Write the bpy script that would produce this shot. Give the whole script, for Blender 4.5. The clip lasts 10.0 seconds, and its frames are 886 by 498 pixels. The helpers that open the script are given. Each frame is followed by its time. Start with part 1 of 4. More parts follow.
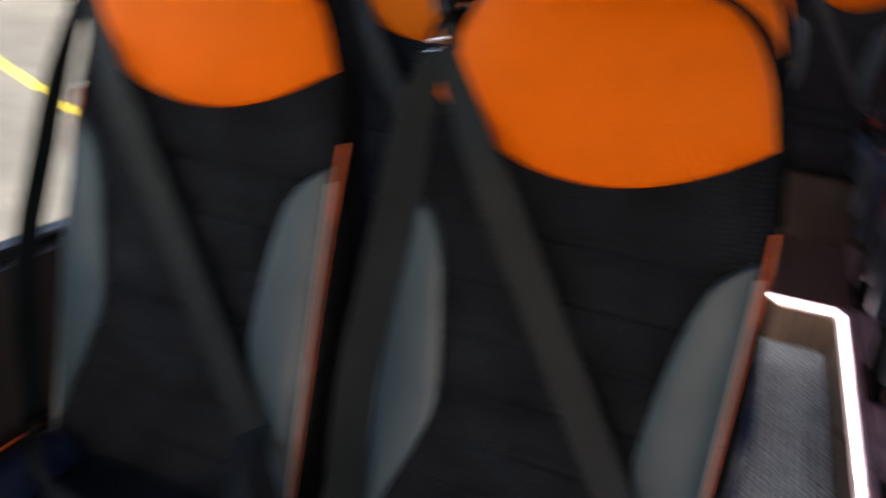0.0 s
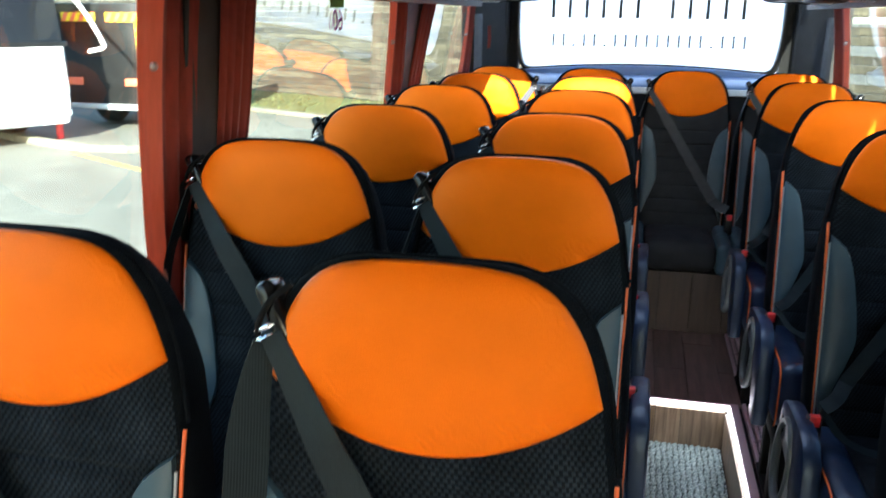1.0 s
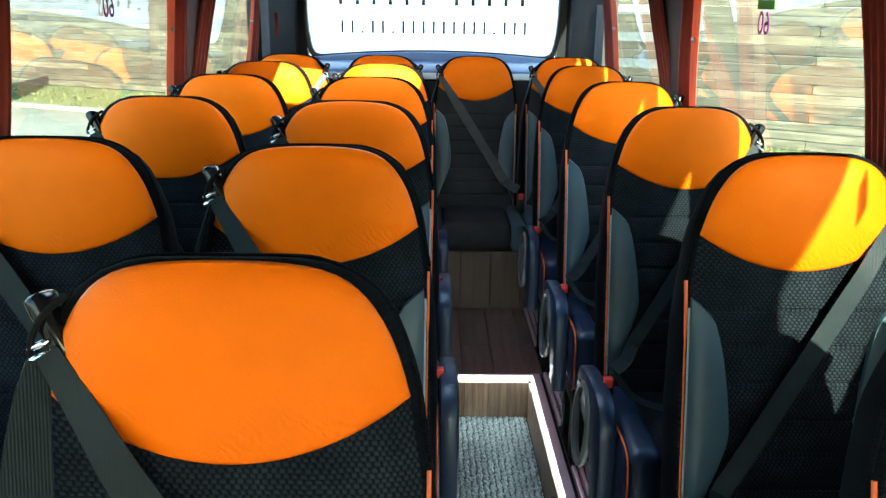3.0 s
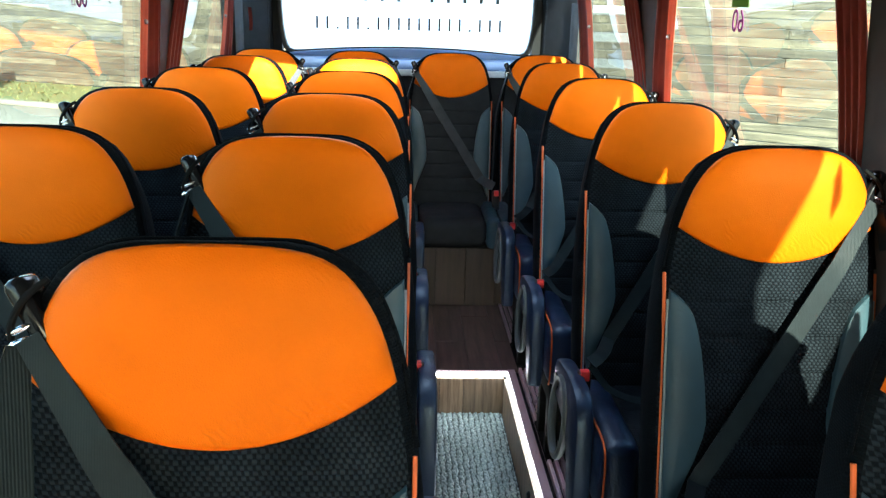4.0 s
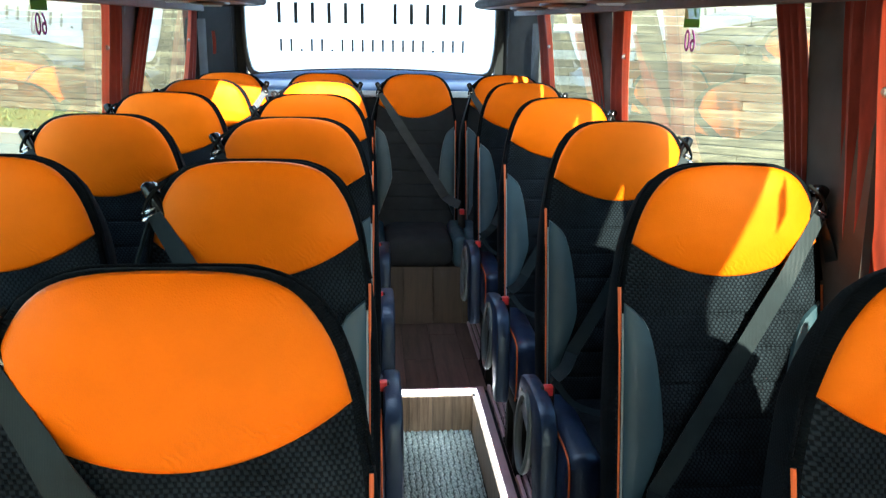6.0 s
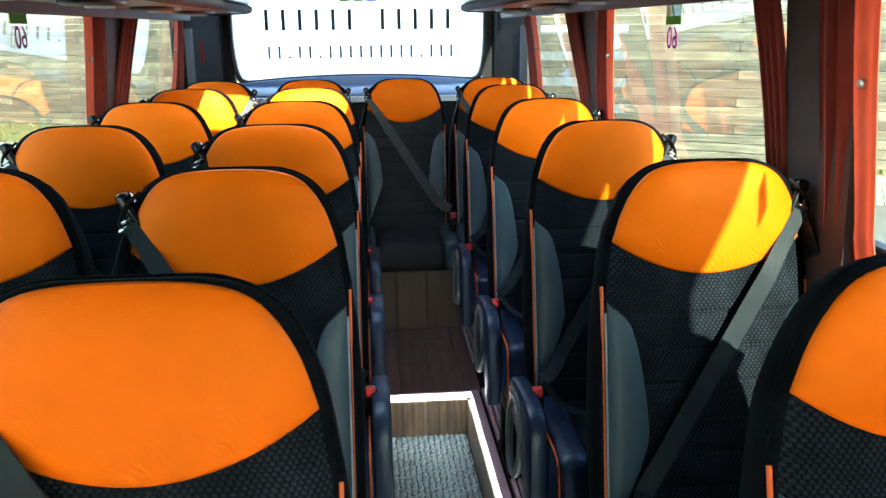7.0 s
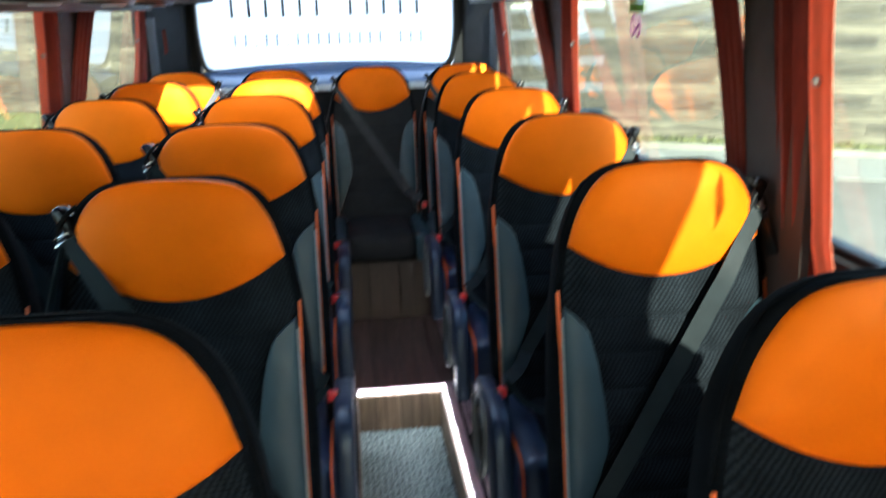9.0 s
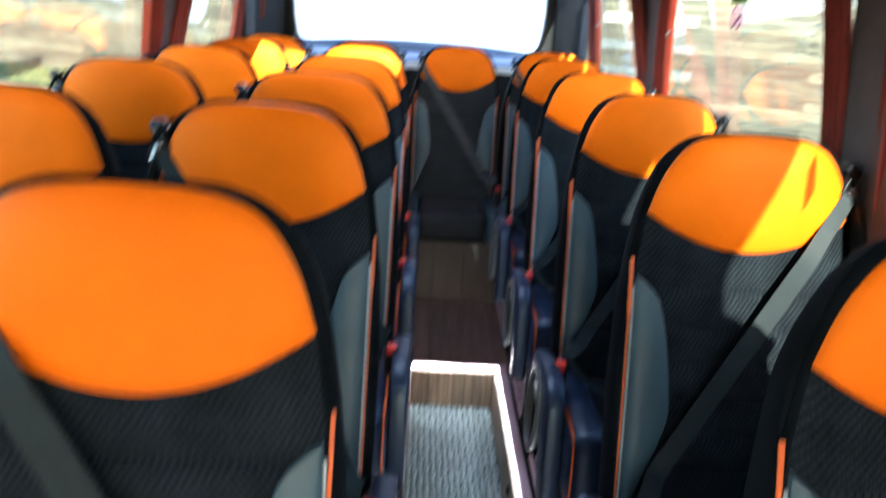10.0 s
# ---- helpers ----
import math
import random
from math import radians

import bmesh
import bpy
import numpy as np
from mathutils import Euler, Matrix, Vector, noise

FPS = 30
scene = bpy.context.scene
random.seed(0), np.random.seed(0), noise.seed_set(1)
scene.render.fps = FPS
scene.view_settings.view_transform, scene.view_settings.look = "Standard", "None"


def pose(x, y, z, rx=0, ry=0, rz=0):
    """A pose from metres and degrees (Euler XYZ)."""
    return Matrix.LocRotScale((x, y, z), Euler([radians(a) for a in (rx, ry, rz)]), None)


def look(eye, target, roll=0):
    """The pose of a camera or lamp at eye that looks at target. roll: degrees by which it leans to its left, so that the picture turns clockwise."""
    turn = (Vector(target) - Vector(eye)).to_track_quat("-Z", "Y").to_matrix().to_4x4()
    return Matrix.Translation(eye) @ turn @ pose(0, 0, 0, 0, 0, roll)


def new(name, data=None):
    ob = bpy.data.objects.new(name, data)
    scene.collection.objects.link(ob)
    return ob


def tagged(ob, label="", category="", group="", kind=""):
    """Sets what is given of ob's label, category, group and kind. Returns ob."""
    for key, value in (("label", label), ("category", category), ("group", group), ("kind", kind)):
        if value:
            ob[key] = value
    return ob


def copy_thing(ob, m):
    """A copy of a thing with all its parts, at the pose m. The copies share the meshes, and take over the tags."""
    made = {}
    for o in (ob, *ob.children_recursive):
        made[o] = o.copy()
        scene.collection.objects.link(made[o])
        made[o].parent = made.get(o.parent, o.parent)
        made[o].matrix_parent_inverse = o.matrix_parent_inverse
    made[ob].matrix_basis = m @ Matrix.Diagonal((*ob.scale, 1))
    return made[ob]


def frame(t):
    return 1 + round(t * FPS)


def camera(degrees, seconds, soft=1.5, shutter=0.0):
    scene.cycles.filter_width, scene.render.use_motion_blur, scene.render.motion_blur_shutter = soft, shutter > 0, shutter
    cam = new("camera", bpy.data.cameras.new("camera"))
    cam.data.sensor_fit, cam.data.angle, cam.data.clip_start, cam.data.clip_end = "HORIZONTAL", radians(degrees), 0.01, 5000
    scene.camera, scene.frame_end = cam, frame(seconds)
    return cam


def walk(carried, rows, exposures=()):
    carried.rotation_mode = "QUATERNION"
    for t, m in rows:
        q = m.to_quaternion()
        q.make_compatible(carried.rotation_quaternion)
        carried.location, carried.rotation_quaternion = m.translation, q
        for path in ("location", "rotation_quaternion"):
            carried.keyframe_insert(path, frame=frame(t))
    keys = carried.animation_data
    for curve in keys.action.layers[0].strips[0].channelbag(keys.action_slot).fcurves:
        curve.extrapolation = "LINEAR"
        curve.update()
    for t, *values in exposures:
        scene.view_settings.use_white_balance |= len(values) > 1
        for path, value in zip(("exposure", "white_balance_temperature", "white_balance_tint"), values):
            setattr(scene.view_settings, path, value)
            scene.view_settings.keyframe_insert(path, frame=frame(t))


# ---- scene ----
PATH = [
    (0, (-0.050, -0.833, 1.173), (-0.672, 0.907, 0.408), 5.98),
    (0.1, (-0.046, -0.804, 1.204), (-0.578, 0.951, 0.405), 4.55),
    (0.2, (-0.042, -0.792, 1.227), (-0.506, 0.994, 0.456), 2.89),
    (0.3, (-0.035, -0.773, 1.254), (-0.452, 1.029, 0.492), 2.22),
    (0.5, (-0.014, -0.796, 1.315), (-0.449, 1.020, 0.601), 1.99),
    (0.7, (-0.001, -0.762, 1.336), (-0.467, 1.087, 0.730), 0.68),
    (1, (-0.012, -0.758, 1.358), (-0.445, 1.118, 0.814), 0.66),
    (1.3, (-0.020, -0.751, 1.364), (-0.355, 1.152, 0.847), 0.27),
    (1.5, (-0.033, -0.747, 1.364), (-0.205, 1.179, 0.849), 1.75),
    (2, (-0.015, -0.718, 1.360), (-0.014, 1.210, 0.830), 1.27),
    (2.5, (-0.002, -0.733, 1.359), (0.010, 1.186, 0.795), 0.58),
    (4, (-0.021, -0.743, 1.341), (0.078, 1.173, 0.776), 1.48),
    (4.5, (-0.010, -0.744, 1.337), (0.105, 1.172, 0.774), 1.16),
    (5, (-0.007, -0.748, 1.343), (0.156, 1.162, 0.773), 1.28),
    (6.5, (0.010, -0.774, 1.353), (0.175, 1.154, 0.847), 0.38),
    (7, (0.034, -0.763, 1.349), (0.202, 1.163, 0.836), -0.60),
    (7.5, (0.048, -0.760, 1.359), (0.221, 1.166, 0.848), -1.37),
    (8, (0.052, -0.776, 1.369), (0.248, 1.150, 0.867), -1.40),
    (8.5, (0.081, -0.755, 1.351), (0.321, 1.163, 0.836), -0.75),
    (8.6, (0.085, -0.741, 1.357), (0.318, 1.179, 0.846), -0.48),
    (8.8, (0.090, -0.738, 1.346), (0.331, 1.187, 0.860), -0.45),
    (9, (0.095, -0.718, 1.383), (0.299, 1.191, 0.822), -1.50),
    (9.2, (0.085, -0.747, 1.326), (0.168, 1.159, 0.727), 0.39),
    (9.3, (0.073, -0.754, 1.285), (0.114, 1.142, 0.650), 2.51),
    (9.5, (0.071, -0.767, 1.233), (0.074, 1.122, 0.577), 6.72),
    (9.6, (0.071, -0.779, 1.235), (0.074, 1.115, 0.593), 6.40),
    (9.8, (0.070, -0.765, 1.257), (0.084, 1.136, 0.635), 5.23),
    (10, (0.070, -0.747, 1.296), (0.126, 1.173, 0.738), 3.70),
]
cam = camera(56.05, 10.0, soft=1.3, shutter=0.85)
walk(cam, [(t, look(eye, target, roll)) for t, eye, target, roll in PATH],
     [(0.0, 2.90, 7000, 38), (0.3, 3.5, 6450, 24), (0.5, 3.94, 6200, 18), (1.0, 3.66, 6080, 12), (1.5, 3.76, 6050, 8), (2.0, 3.84, 6030, 2), (2.5, 3.86, 6030, -1), (4.0, 3.84, 6030, 4), (4.5, 3.84, 6030, 5), (7.0, 3.76, 6030, 4), (8.5, 3.58, 6030, 11), (9.0, 3.6, 6030, 9), (9.4, 4.30, 5350, 1), (9.7, 4.30, 5450, 4), (10.0, 4.1, 5950, 12)])

# ---- daylight ----
SUN_WAY = Vector((-1.0, 4.65, -2.45)).normalized()
SUN_HEIGHT = math.asin(-SUN_WAY.z)
SUN_TURN = math.atan2(-SUN_WAY.x, -SUN_WAY.y)
world = bpy.data.worlds.new("sky")
scene.world = world
world.use_nodes = True
wn = world.node_tree.nodes
sky = wn.new("ShaderNodeTexSky")
sky.sky_type = "NISHITA"
sky.sun_disc = False
sky.sun_elevation = SUN_HEIGHT
sky.sun_rotation = SUN_TURN
wn["Background"].inputs["Strength"].default_value = 0.15
world.node_tree.links.new(sky.outputs[0], wn["Background"].inputs["Color"])
sun_data = bpy.data.lights.new("sun", "SUN")
sun_data.energy = 5.0
sun_data.angle = radians(0.5)
sun_data.color = (1.0, 0.93, 0.82)
sun = new("sun", sun_data)
sun.matrix_world = look((0, 0, 30), Vector((0, 0, 30)) + SUN_WAY)
scene.view_settings.exposure = 3.58


# ---- materials ----
def material(name, color=(0.5, 0.5, 0.5), rough=0.5, metal=0.0, coat=0.0, spec=0.5):
    m = bpy.data.materials.new(name)
    m.use_nodes = True
    b = m.node_tree.nodes["Principled BSDF"]
    b.inputs["Base Color"].default_value = (*color, 1)
    b.inputs["Roughness"].default_value = rough
    b.inputs["Metallic"].default_value = metal
    b.inputs["Coat Weight"].default_value = coat
    b.inputs["Specular IOR Level"].default_value = spec
    return m, m.node_tree, b


def coords(nt, scale=(1, 1, 1)):
    tc = nt.nodes.new("ShaderNodeTexCoord")
    mp = nt.nodes.new("ShaderNodeMapping")
    mp.inputs["Scale"].default_value = scale
    nt.links.new(tc.outputs["Object"], mp.inputs["Vector"])
    return mp.outputs[0]


def noise_tex(nt, vec, scale, detail=4.0, rough=0.6):
    n = nt.nodes.new("ShaderNodeTexNoise")
    n.inputs["Scale"].default_value = scale
    n.inputs["Detail"].default_value = detail
    n.inputs["Roughness"].default_value = rough
    nt.links.new(vec, n.inputs["Vector"])
    return n.outputs["Fac"]


def ramp(nt, fac, stops):
    r = nt.nodes.new("ShaderNodeValToRGB")
    el = r.color_ramp.elements
    while len(el) < len(stops):
        el.new(0.5)
    for e, (p, c) in zip(el, stops):
        e.position = p
        e.color = (*c, 1)
    nt.links.new(fac, r.inputs[0])
    return r.outputs[0]


def mixed(nt, fac, a, b, mode="MIX"):
    m = nt.nodes.new("ShaderNodeMix")
    m.data_type = "RGBA"
    m.blend_type = mode
    for sock, v in ((m.inputs[0], fac), (m.inputs[6], a), (m.inputs[7], b)):
        if isinstance(v, (int, float)):
            sock.default_value = v
        elif isinstance(v, tuple):
            sock.default_value = (*v, 1)
        else:
            nt.links.new(v, sock)
    return m.outputs[2]


def bump(nt, b, height, strength, distance=0.002, under=None):
    n = nt.nodes.new("ShaderNodeBump")
    n.inputs["Strength"].default_value = strength
    n.inputs["Distance"].default_value = distance
    nt.links.new(height, n.inputs["Height"])
    if under is not None:
        nt.links.new(under, n.inputs["Normal"])
    nt.links.new(n.outputs[0], b.inputs["Normal"])
    return n.outputs[0]


def math_node(nt, op, a, b=None):
    n = nt.nodes.new("ShaderNodeMath")
    n.operation = op
    for i, v in enumerate((a, b)):
        if v is None:
            continue
        if isinstance(v, (int, float)):
            n.inputs[i].default_value = v
        else:
            nt.links.new(v, n.inputs[i])
    return n.outputs[0]


def leather(name, color, rough, grain=1.0, vary=0.12, spec=0.5, tint=(1, 1, 1)):
    m, nt, b = material(name, color, rough, spec=spec)
    b.inputs["Specular Tint"].default_value = (*tint, 1)
    v = coords(nt)
    big = noise_tex(nt, v, 7.0, 3)
    lo = tuple(c * (1 - vary) for c in color)
    hi = tuple(min(1, c * (1 + vary)) for c in color)
    nt.links.new(ramp(nt, big, [(0.3, lo), (0.7, hi)]), b.inputs["Base Color"])
    vo = nt.nodes.new("ShaderNodeTexVoronoi")
    vo.feature = "DISTANCE_TO_EDGE"
    vo.inputs["Scale"].default_value = 420.0
    nt.links.new(v, vo.inputs["Vector"])
    n1 = bump(nt, b, vo.outputs["Distance"], 0.40 * grain, 0.0008)
    patch = ramp(nt, noise_tex(nt, v, 13.0, 2), [(0.52, (0,) * 3), (0.66, (1,) * 3)])
    line = nt.nodes.new("ShaderNodeTexWave")
    line.bands_direction = "DIAGONAL"
    line.inputs["Scale"].default_value = 48.0
    line.inputs["Distortion"].default_value = 9.0
    line.inputs["Detail"].default_value = 3.0
    nt.links.new(v, line.inputs["Vector"])
    n2 = bump(nt, b, math_node(nt, "MULTIPLY", line.outputs["Fac"], patch), 0.24 * grain, 0.0014, n1)
    bump(nt, b, noise_tex(nt, v, 16.0, 3), 0.10 * grain, 0.006, n2)
    rr = ramp(nt, noise_tex(nt, v, 30.0, 3), [(0.3, (rough - 0.06,) * 3), (0.7, (rough + 0.07,) * 3)])
    nt.links.new(rr, b.inputs["Roughness"])
    return m


def woven(name, size=1.0, pale=1.0, flat=0.0):
    """Black basket-weave upholstery: little raised grey blocks, every other one set back."""
    m, nt, b = material(name, (0.01, 0.011, 0.012), 0.85, spec=0.05)
    v = coords(nt)
    warp = nt.nodes.new("ShaderNodeTexNoise")
    warp.inputs["Scale"].default_value = 38.0
    nt.links.new(v, warp.inputs["Vector"])
    sway = nt.nodes.new("ShaderNodeVectorMath")
    sway.operation = "MULTIPLY_ADD"
    nt.links.new(warp.outputs["Color"], sway.inputs[0])
    sway.inputs[1].default_value = (0.006, 0.006, 0.006)
    nt.links.new(v, sway.inputs[2])
    v = sway.outputs[0]
    sw = nt.nodes.new("ShaderNodeSeparateXYZ")
    nt.links.new(v, sw.inputs[0])
    across = math_node(nt, "MULTIPLY", math_node(nt, "ADD", sw.outputs[0], math_node(nt, "MULTIPLY", sw.outputs[1], 0.8)), 1 / (0.0094 * size))
    up = math_node(nt, "MULTIPLY", sw.outputs[2], 1 / (0.0062 * size))
    row = math_node(nt, "FLOOR", up)
    fx = math_node(nt, "FRACT", math_node(nt, "ADD", across, math_node(nt, "MULTIPLY", row, 0.5)))
    fz = math_node(nt, "FRACT", up)
    block = ramp(nt, math_node(nt, "ABSOLUTE", math_node(nt, "SUBTRACT", fx, 0.5)), [(0.25, (1,) * 3), (0.34, (0,) * 3)])
    arch = math_node(nt, "POWER", math_node(nt, "SINE", math_node(nt, "MULTIPLY", fz, math.pi)), 0.8)
    tuft = noise_tex(nt, v, 120.0, 4)
    lum = math_node(nt, "MULTIPLY", block, math_node(nt, "ADD", math_node(nt, "MULTIPLY", arch, 0.5), math_node(nt, "MULTIPLY", tuft, 0.9)))
    tones = [(0.0045, 0.0056, 0.0072), (0.0085, 0.0115, 0.0150), (0.024, 0.031, 0.037)]
    tones = [tuple(c + (m - c) * flat for c, m in zip(t, (0.0110, 0.0140, 0.0190))) for t in tones]
    col = ramp(nt, lum, list(zip((0.0, 0.40, 1.0), tones)))
    wear = ramp(nt, noise_tex(nt, v, 11.0, 5), [(0.32, (0.45 * pale,) * 3), (0.7, (1.25 * pale,) * 3)])
    nt.links.new(mixed(nt, 1.0, col, wear, "MULTIPLY"), b.inputs["Base Color"])
    n1 = bump(nt, b, math_node(nt, "MULTIPLY", math_node(nt, "ADD", block, 0.4), arch), 0.8 - 0.5 * flat, 0.0014)
    bump(nt, b, noise_tex(nt, v, 900.0, 2), 0.3, 0.0007, n1)
    return m


def plain(name, color, rough=0.5, metal=0.0, scale=40.0, vary=0.15, relief=0.1, coat=0.0, spec=0.5):
    m, nt, b = material(name, color, rough, metal, coat, spec)
    v = coords(nt)
    lo = tuple(c * (1 - vary) for c in color)
    hi = tuple(min(1, c * (1 + vary)) for c in color)
    nt.links.new(ramp(nt, noise_tex(nt, v, scale * 0.15, 4), [(0.3, lo), (0.7, hi)]), b.inputs["Base Color"])
    if relief:
        bump(nt, b, noise_tex(nt, v, scale * 8, 3), relief, 0.0008)
    rr = ramp(nt, noise_tex(nt, v, scale * 0.4, 4), [(0.3, (max(0.02, rough - 0.05),) * 3), (0.7, (min(1, rough + 0.06),) * 3)])
    nt.links.new(rr, b.inputs["Roughness"])
    return m


def timber(name, dark, light, rough, stretch=(14, 1.2, 14), gloss=0.0, tones=(0.72, 1.2)):
    m, nt, b = material(name, light, rough, coat=gloss)
    v = coords(nt, stretch)
    oi = nt.nodes.new("ShaderNodeObjectInfo")
    ad = nt.nodes.new("ShaderNodeVectorMath")
    ad.operation = "ADD"
    nt.links.new(v, ad.inputs[0])
    sc = math_node(nt, "MULTIPLY", oi.outputs["Random"], 37.0)
    nt.links.new(sc, ad.inputs[1])
    n = noise_tex(nt, ad.outputs[0], 3.0, 7, 0.65)
    c = ramp(nt, n, [(0.28, dark), (0.5, tuple((a + e) / 2 for a, e in zip(dark, light))), (0.75, light)])
    tone = ramp(nt, oi.outputs["Random"], [(0.0, (tones[0],) * 3), (1.0, (tones[1],) * 3)])
    nt.links.new(mixed(nt, 1.0, c, tone, "MULTIPLY"), b.inputs["Base Color"])
    bump(nt, b, n, 0.25, 0.001)
    return m


def pane(name, tint, gloss=1.0, haze=0.0):
    """Thin tinted glass: clear through, with the mirror of its surface by Fresnel."""
    m = bpy.data.materials.new(name)
    m.use_nodes = True
    nt = m.node_tree
    nt.nodes.clear()
    out = nt.nodes.new("ShaderNodeOutputMaterial")
    tr = nt.nodes.new("ShaderNodeBsdfTransparent")
    tr.inputs[0].default_value = (*tint, 1)
    gl = nt.nodes.new("ShaderNodeBsdfGlossy")
    gl.inputs["Roughness"].default_value = 0.01
    lw = nt.nodes.new("ShaderNodeLayerWeight")
    lw.inputs["Blend"].default_value = 0.5
    graze = math_node(nt, "POWER", lw.outputs["Facing"], 3.5)
    mx = nt.nodes.new("ShaderNodeMixShader")
    nt.links.new(math_node(nt, "ADD", math_node(nt, "MULTIPLY", graze, 0.7 * gloss), 0.04), mx.inputs[0])
    nt.links.new(tr.outputs[0], mx.inputs[1])
    nt.links.new(gl.outputs[0], mx.inputs[2])
    if haze:
        tl = nt.nodes.new("ShaderNodeBsdfTranslucent")
        hz = nt.nodes.new("ShaderNodeMixShader")
        hz.inputs[0].default_value = haze
        nt.links.new(tr.outputs[0], hz.inputs[1])
        nt.links.new(tl.outputs[0], hz.inputs[2])
        nt.links.new(hz.outputs[0], mx.inputs[1])
    nt.links.new(mx.outputs[0], out.inputs[0])
    return m


def velvet(name, color, thin=0.22):
    m, nt, b = material(name, color, 0.75, spec=0.3)
    v = coords(nt, (1, 1, 0.25))
    n = noise_tex(nt, v, 70.0, 5)
    nt.links.new(ramp(nt, n, [(0.25, tuple(c * 0.75 for c in color)), (0.75, tuple(min(1, c * 1.2) for c in color))]), b.inputs["Base Color"])
    b.inputs["Sheen Weight"].default_value = 0.3
    bump(nt, b, noise_tex(nt, coords(nt, (1, 1, 0.06)), 260.0, 3), 0.25, 0.001)
    tl = nt.nodes.new("ShaderNodeBsdfTranslucent")
    tl.inputs[0].default_value = (*color, 1)
    mx = nt.nodes.new("ShaderNodeMixShader")
    mx.inputs[0].default_value = thin
    nt.links.new(b.outputs[0], mx.inputs[1])
    nt.links.new(tl.outputs[0], mx.inputs[2])
    nt.links.new(mx.outputs[0], nt.nodes["Material Output"].inputs[0])
    return m


def glowing(name, color, strength):
    m, nt, b = material(name, color, 0.4)
    b.inputs["Emission Color"].default_value = (*color, 1)
    b.inputs["Emission Strength"].default_value = strength
    return m


def webbing(name, color):
    m, nt, b = material(name, color, 0.44, spec=0.12)
    v = coords(nt)
    w = nt.nodes.new("ShaderNodeTexWave")
    w.inputs["Scale"].default_value = 130.0
    w.inputs["Distortion"].default_value = 0.3
    nt.links.new(v, w.inputs["Vector"])
    nt.links.new(ramp(nt, noise_tex(nt, v, 12.0, 4), [(0.3, tuple(c * 0.75 for c in color)), (0.7, tuple(c * 1.25 for c in color))]), b.inputs["Base Color"])
    bump(nt, b, w.outputs["Fac"], 0.3, 0.0007)
    return m


ORANGE = leather("orange_leather", (0.76, 0.127, 0.0005), 0.43, 1.6, 0.07, 0.40, (1.0, 0.59, 0.14))
GREY = leather("grey_leather", (0.030, 0.057, 0.071), 0.40, 0.8, 0.14, 0.28)
NAVY = leather("dark_leather", (0.0080, 0.0165, 0.042), 0.37, 0.8, 0.12, 0.55, (0.72, 0.88, 1.0))
WEAVE = woven("woven_upholstery", 0.86, 0.86, 0.22)
EDGE = woven("black_knit", 0.5, 0.30, 0.75)
# rear-row cloth: channelled, not woven, its tone raised to paint in extra light
RIBBED_LIT = plain("channelled_lit_cloth", (0.0180, 0.0196, 0.0212), 0.85, 0, 60, 0.2, 0.4, 0, 0.1)
PIPE_ORANGE = leather("orange_piping", (0.62, 0.10, 0.012), 0.5, 0.6)
PIPE_GREY = leather("grey_piping", (0.28, 0.30, 0.31), 0.45, 0.6)
BLACK = plain("black_plastic", (0.009, 0.009, 0.010), 0.42, 0, 60, 0.2, 0.15, 0, 0.3)
GLOSS = plain("gloss_black_plastic", (0.006, 0.006, 0.007), 0.16, 0, 20, 0.2, 0.0, 0, 0.25)
CHROME = plain("chrome", (0.75, 0.75, 0.76), 0.10, 1.0, 20, 0.05, 0.0)
STUD = plain("dull_nickel", (0.45, 0.44, 0.42), 0.38, 0.8, 20, 0.1, 0.0)
SATIN = plain("satin_grey_plastic", (0.070, 0.082, 0.086), 0.45, 0.0, 20, 0.1, 0.05)
BELT = webbing("seat_belt_webbing", (0.0092, 0.0140, 0.0160))
# paler copy of the belt webbing, standing in for light on the rear belts
LIT_BELT = webbing("rear_lit_webbing", (0.034, 0.038, 0.040))
RED = plain("red_plastic", (0.60, 0.025, 0.03), 0.35, 0, 20, 0.1, 0.0)
WALNUT = timber("walnut_laminate", (0.105, 0.063, 0.055), (0.28, 0.172, 0.147), 0.33, (14, 1.2, 14), 0.35)
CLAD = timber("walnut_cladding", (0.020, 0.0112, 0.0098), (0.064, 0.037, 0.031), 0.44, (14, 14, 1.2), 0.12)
RISER = timber("oak_laminate", (0.085, 0.052, 0.033), (0.38, 0.27, 0.18), 0.45, (26, 26, 1.6), 0.0, (0.5, 1.25))
STEEL = plain("matt_black_steel", (0.005, 0.005, 0.005), 0.8, 0, 40, 0.2, 0.2, 0, 0.1)
RAIL = plain("brushed_aluminium_trim", (0.62, 0.44, 0.49), 0.30, 0.1, 20, 0.15, 0.05)
TRIM = plain("charcoal_trim", (0.022, 0.019, 0.018), 0.62, 0, 50, 0.2, 0.35)
DARK = plain("black_lining", (0.010, 0.010, 0.011), 0.7, 0, 50, 0.3, 0.4, 0, 0.2)
LINING = plain("brown_lining", (0.085, 0.060, 0.050), 0.6, 0, 50, 0.15, 0.3)
ROOFING = plain("pale_headlining", (0.36, 0.355, 0.345), 0.8, 0, 60, 0.06, 0.3)
PILLAR = plain("brown_grey_fabric", (0.038, 0.0255, 0.021), 0.75, 0, 50, 0.2, 0.4)
TAN = timber("tan_laminate", (0.24, 0.15, 0.09), (0.42, 0.28, 0.18), 0.4, (20, 1.5, 20), 0.1)
SHELF = plain("blue_grey_shelf", (0.12, 0.20, 0.40), 0.35, 0, 20, 0.1, 0.1)
PALE = plain("pale_trim", (0.60, 0.63, 0.66), 0.4, 0, 20, 0.08, 0.05)
CURTAIN = velvet("red_curtain", (0.25, 0.027, 0.014), 0.06)
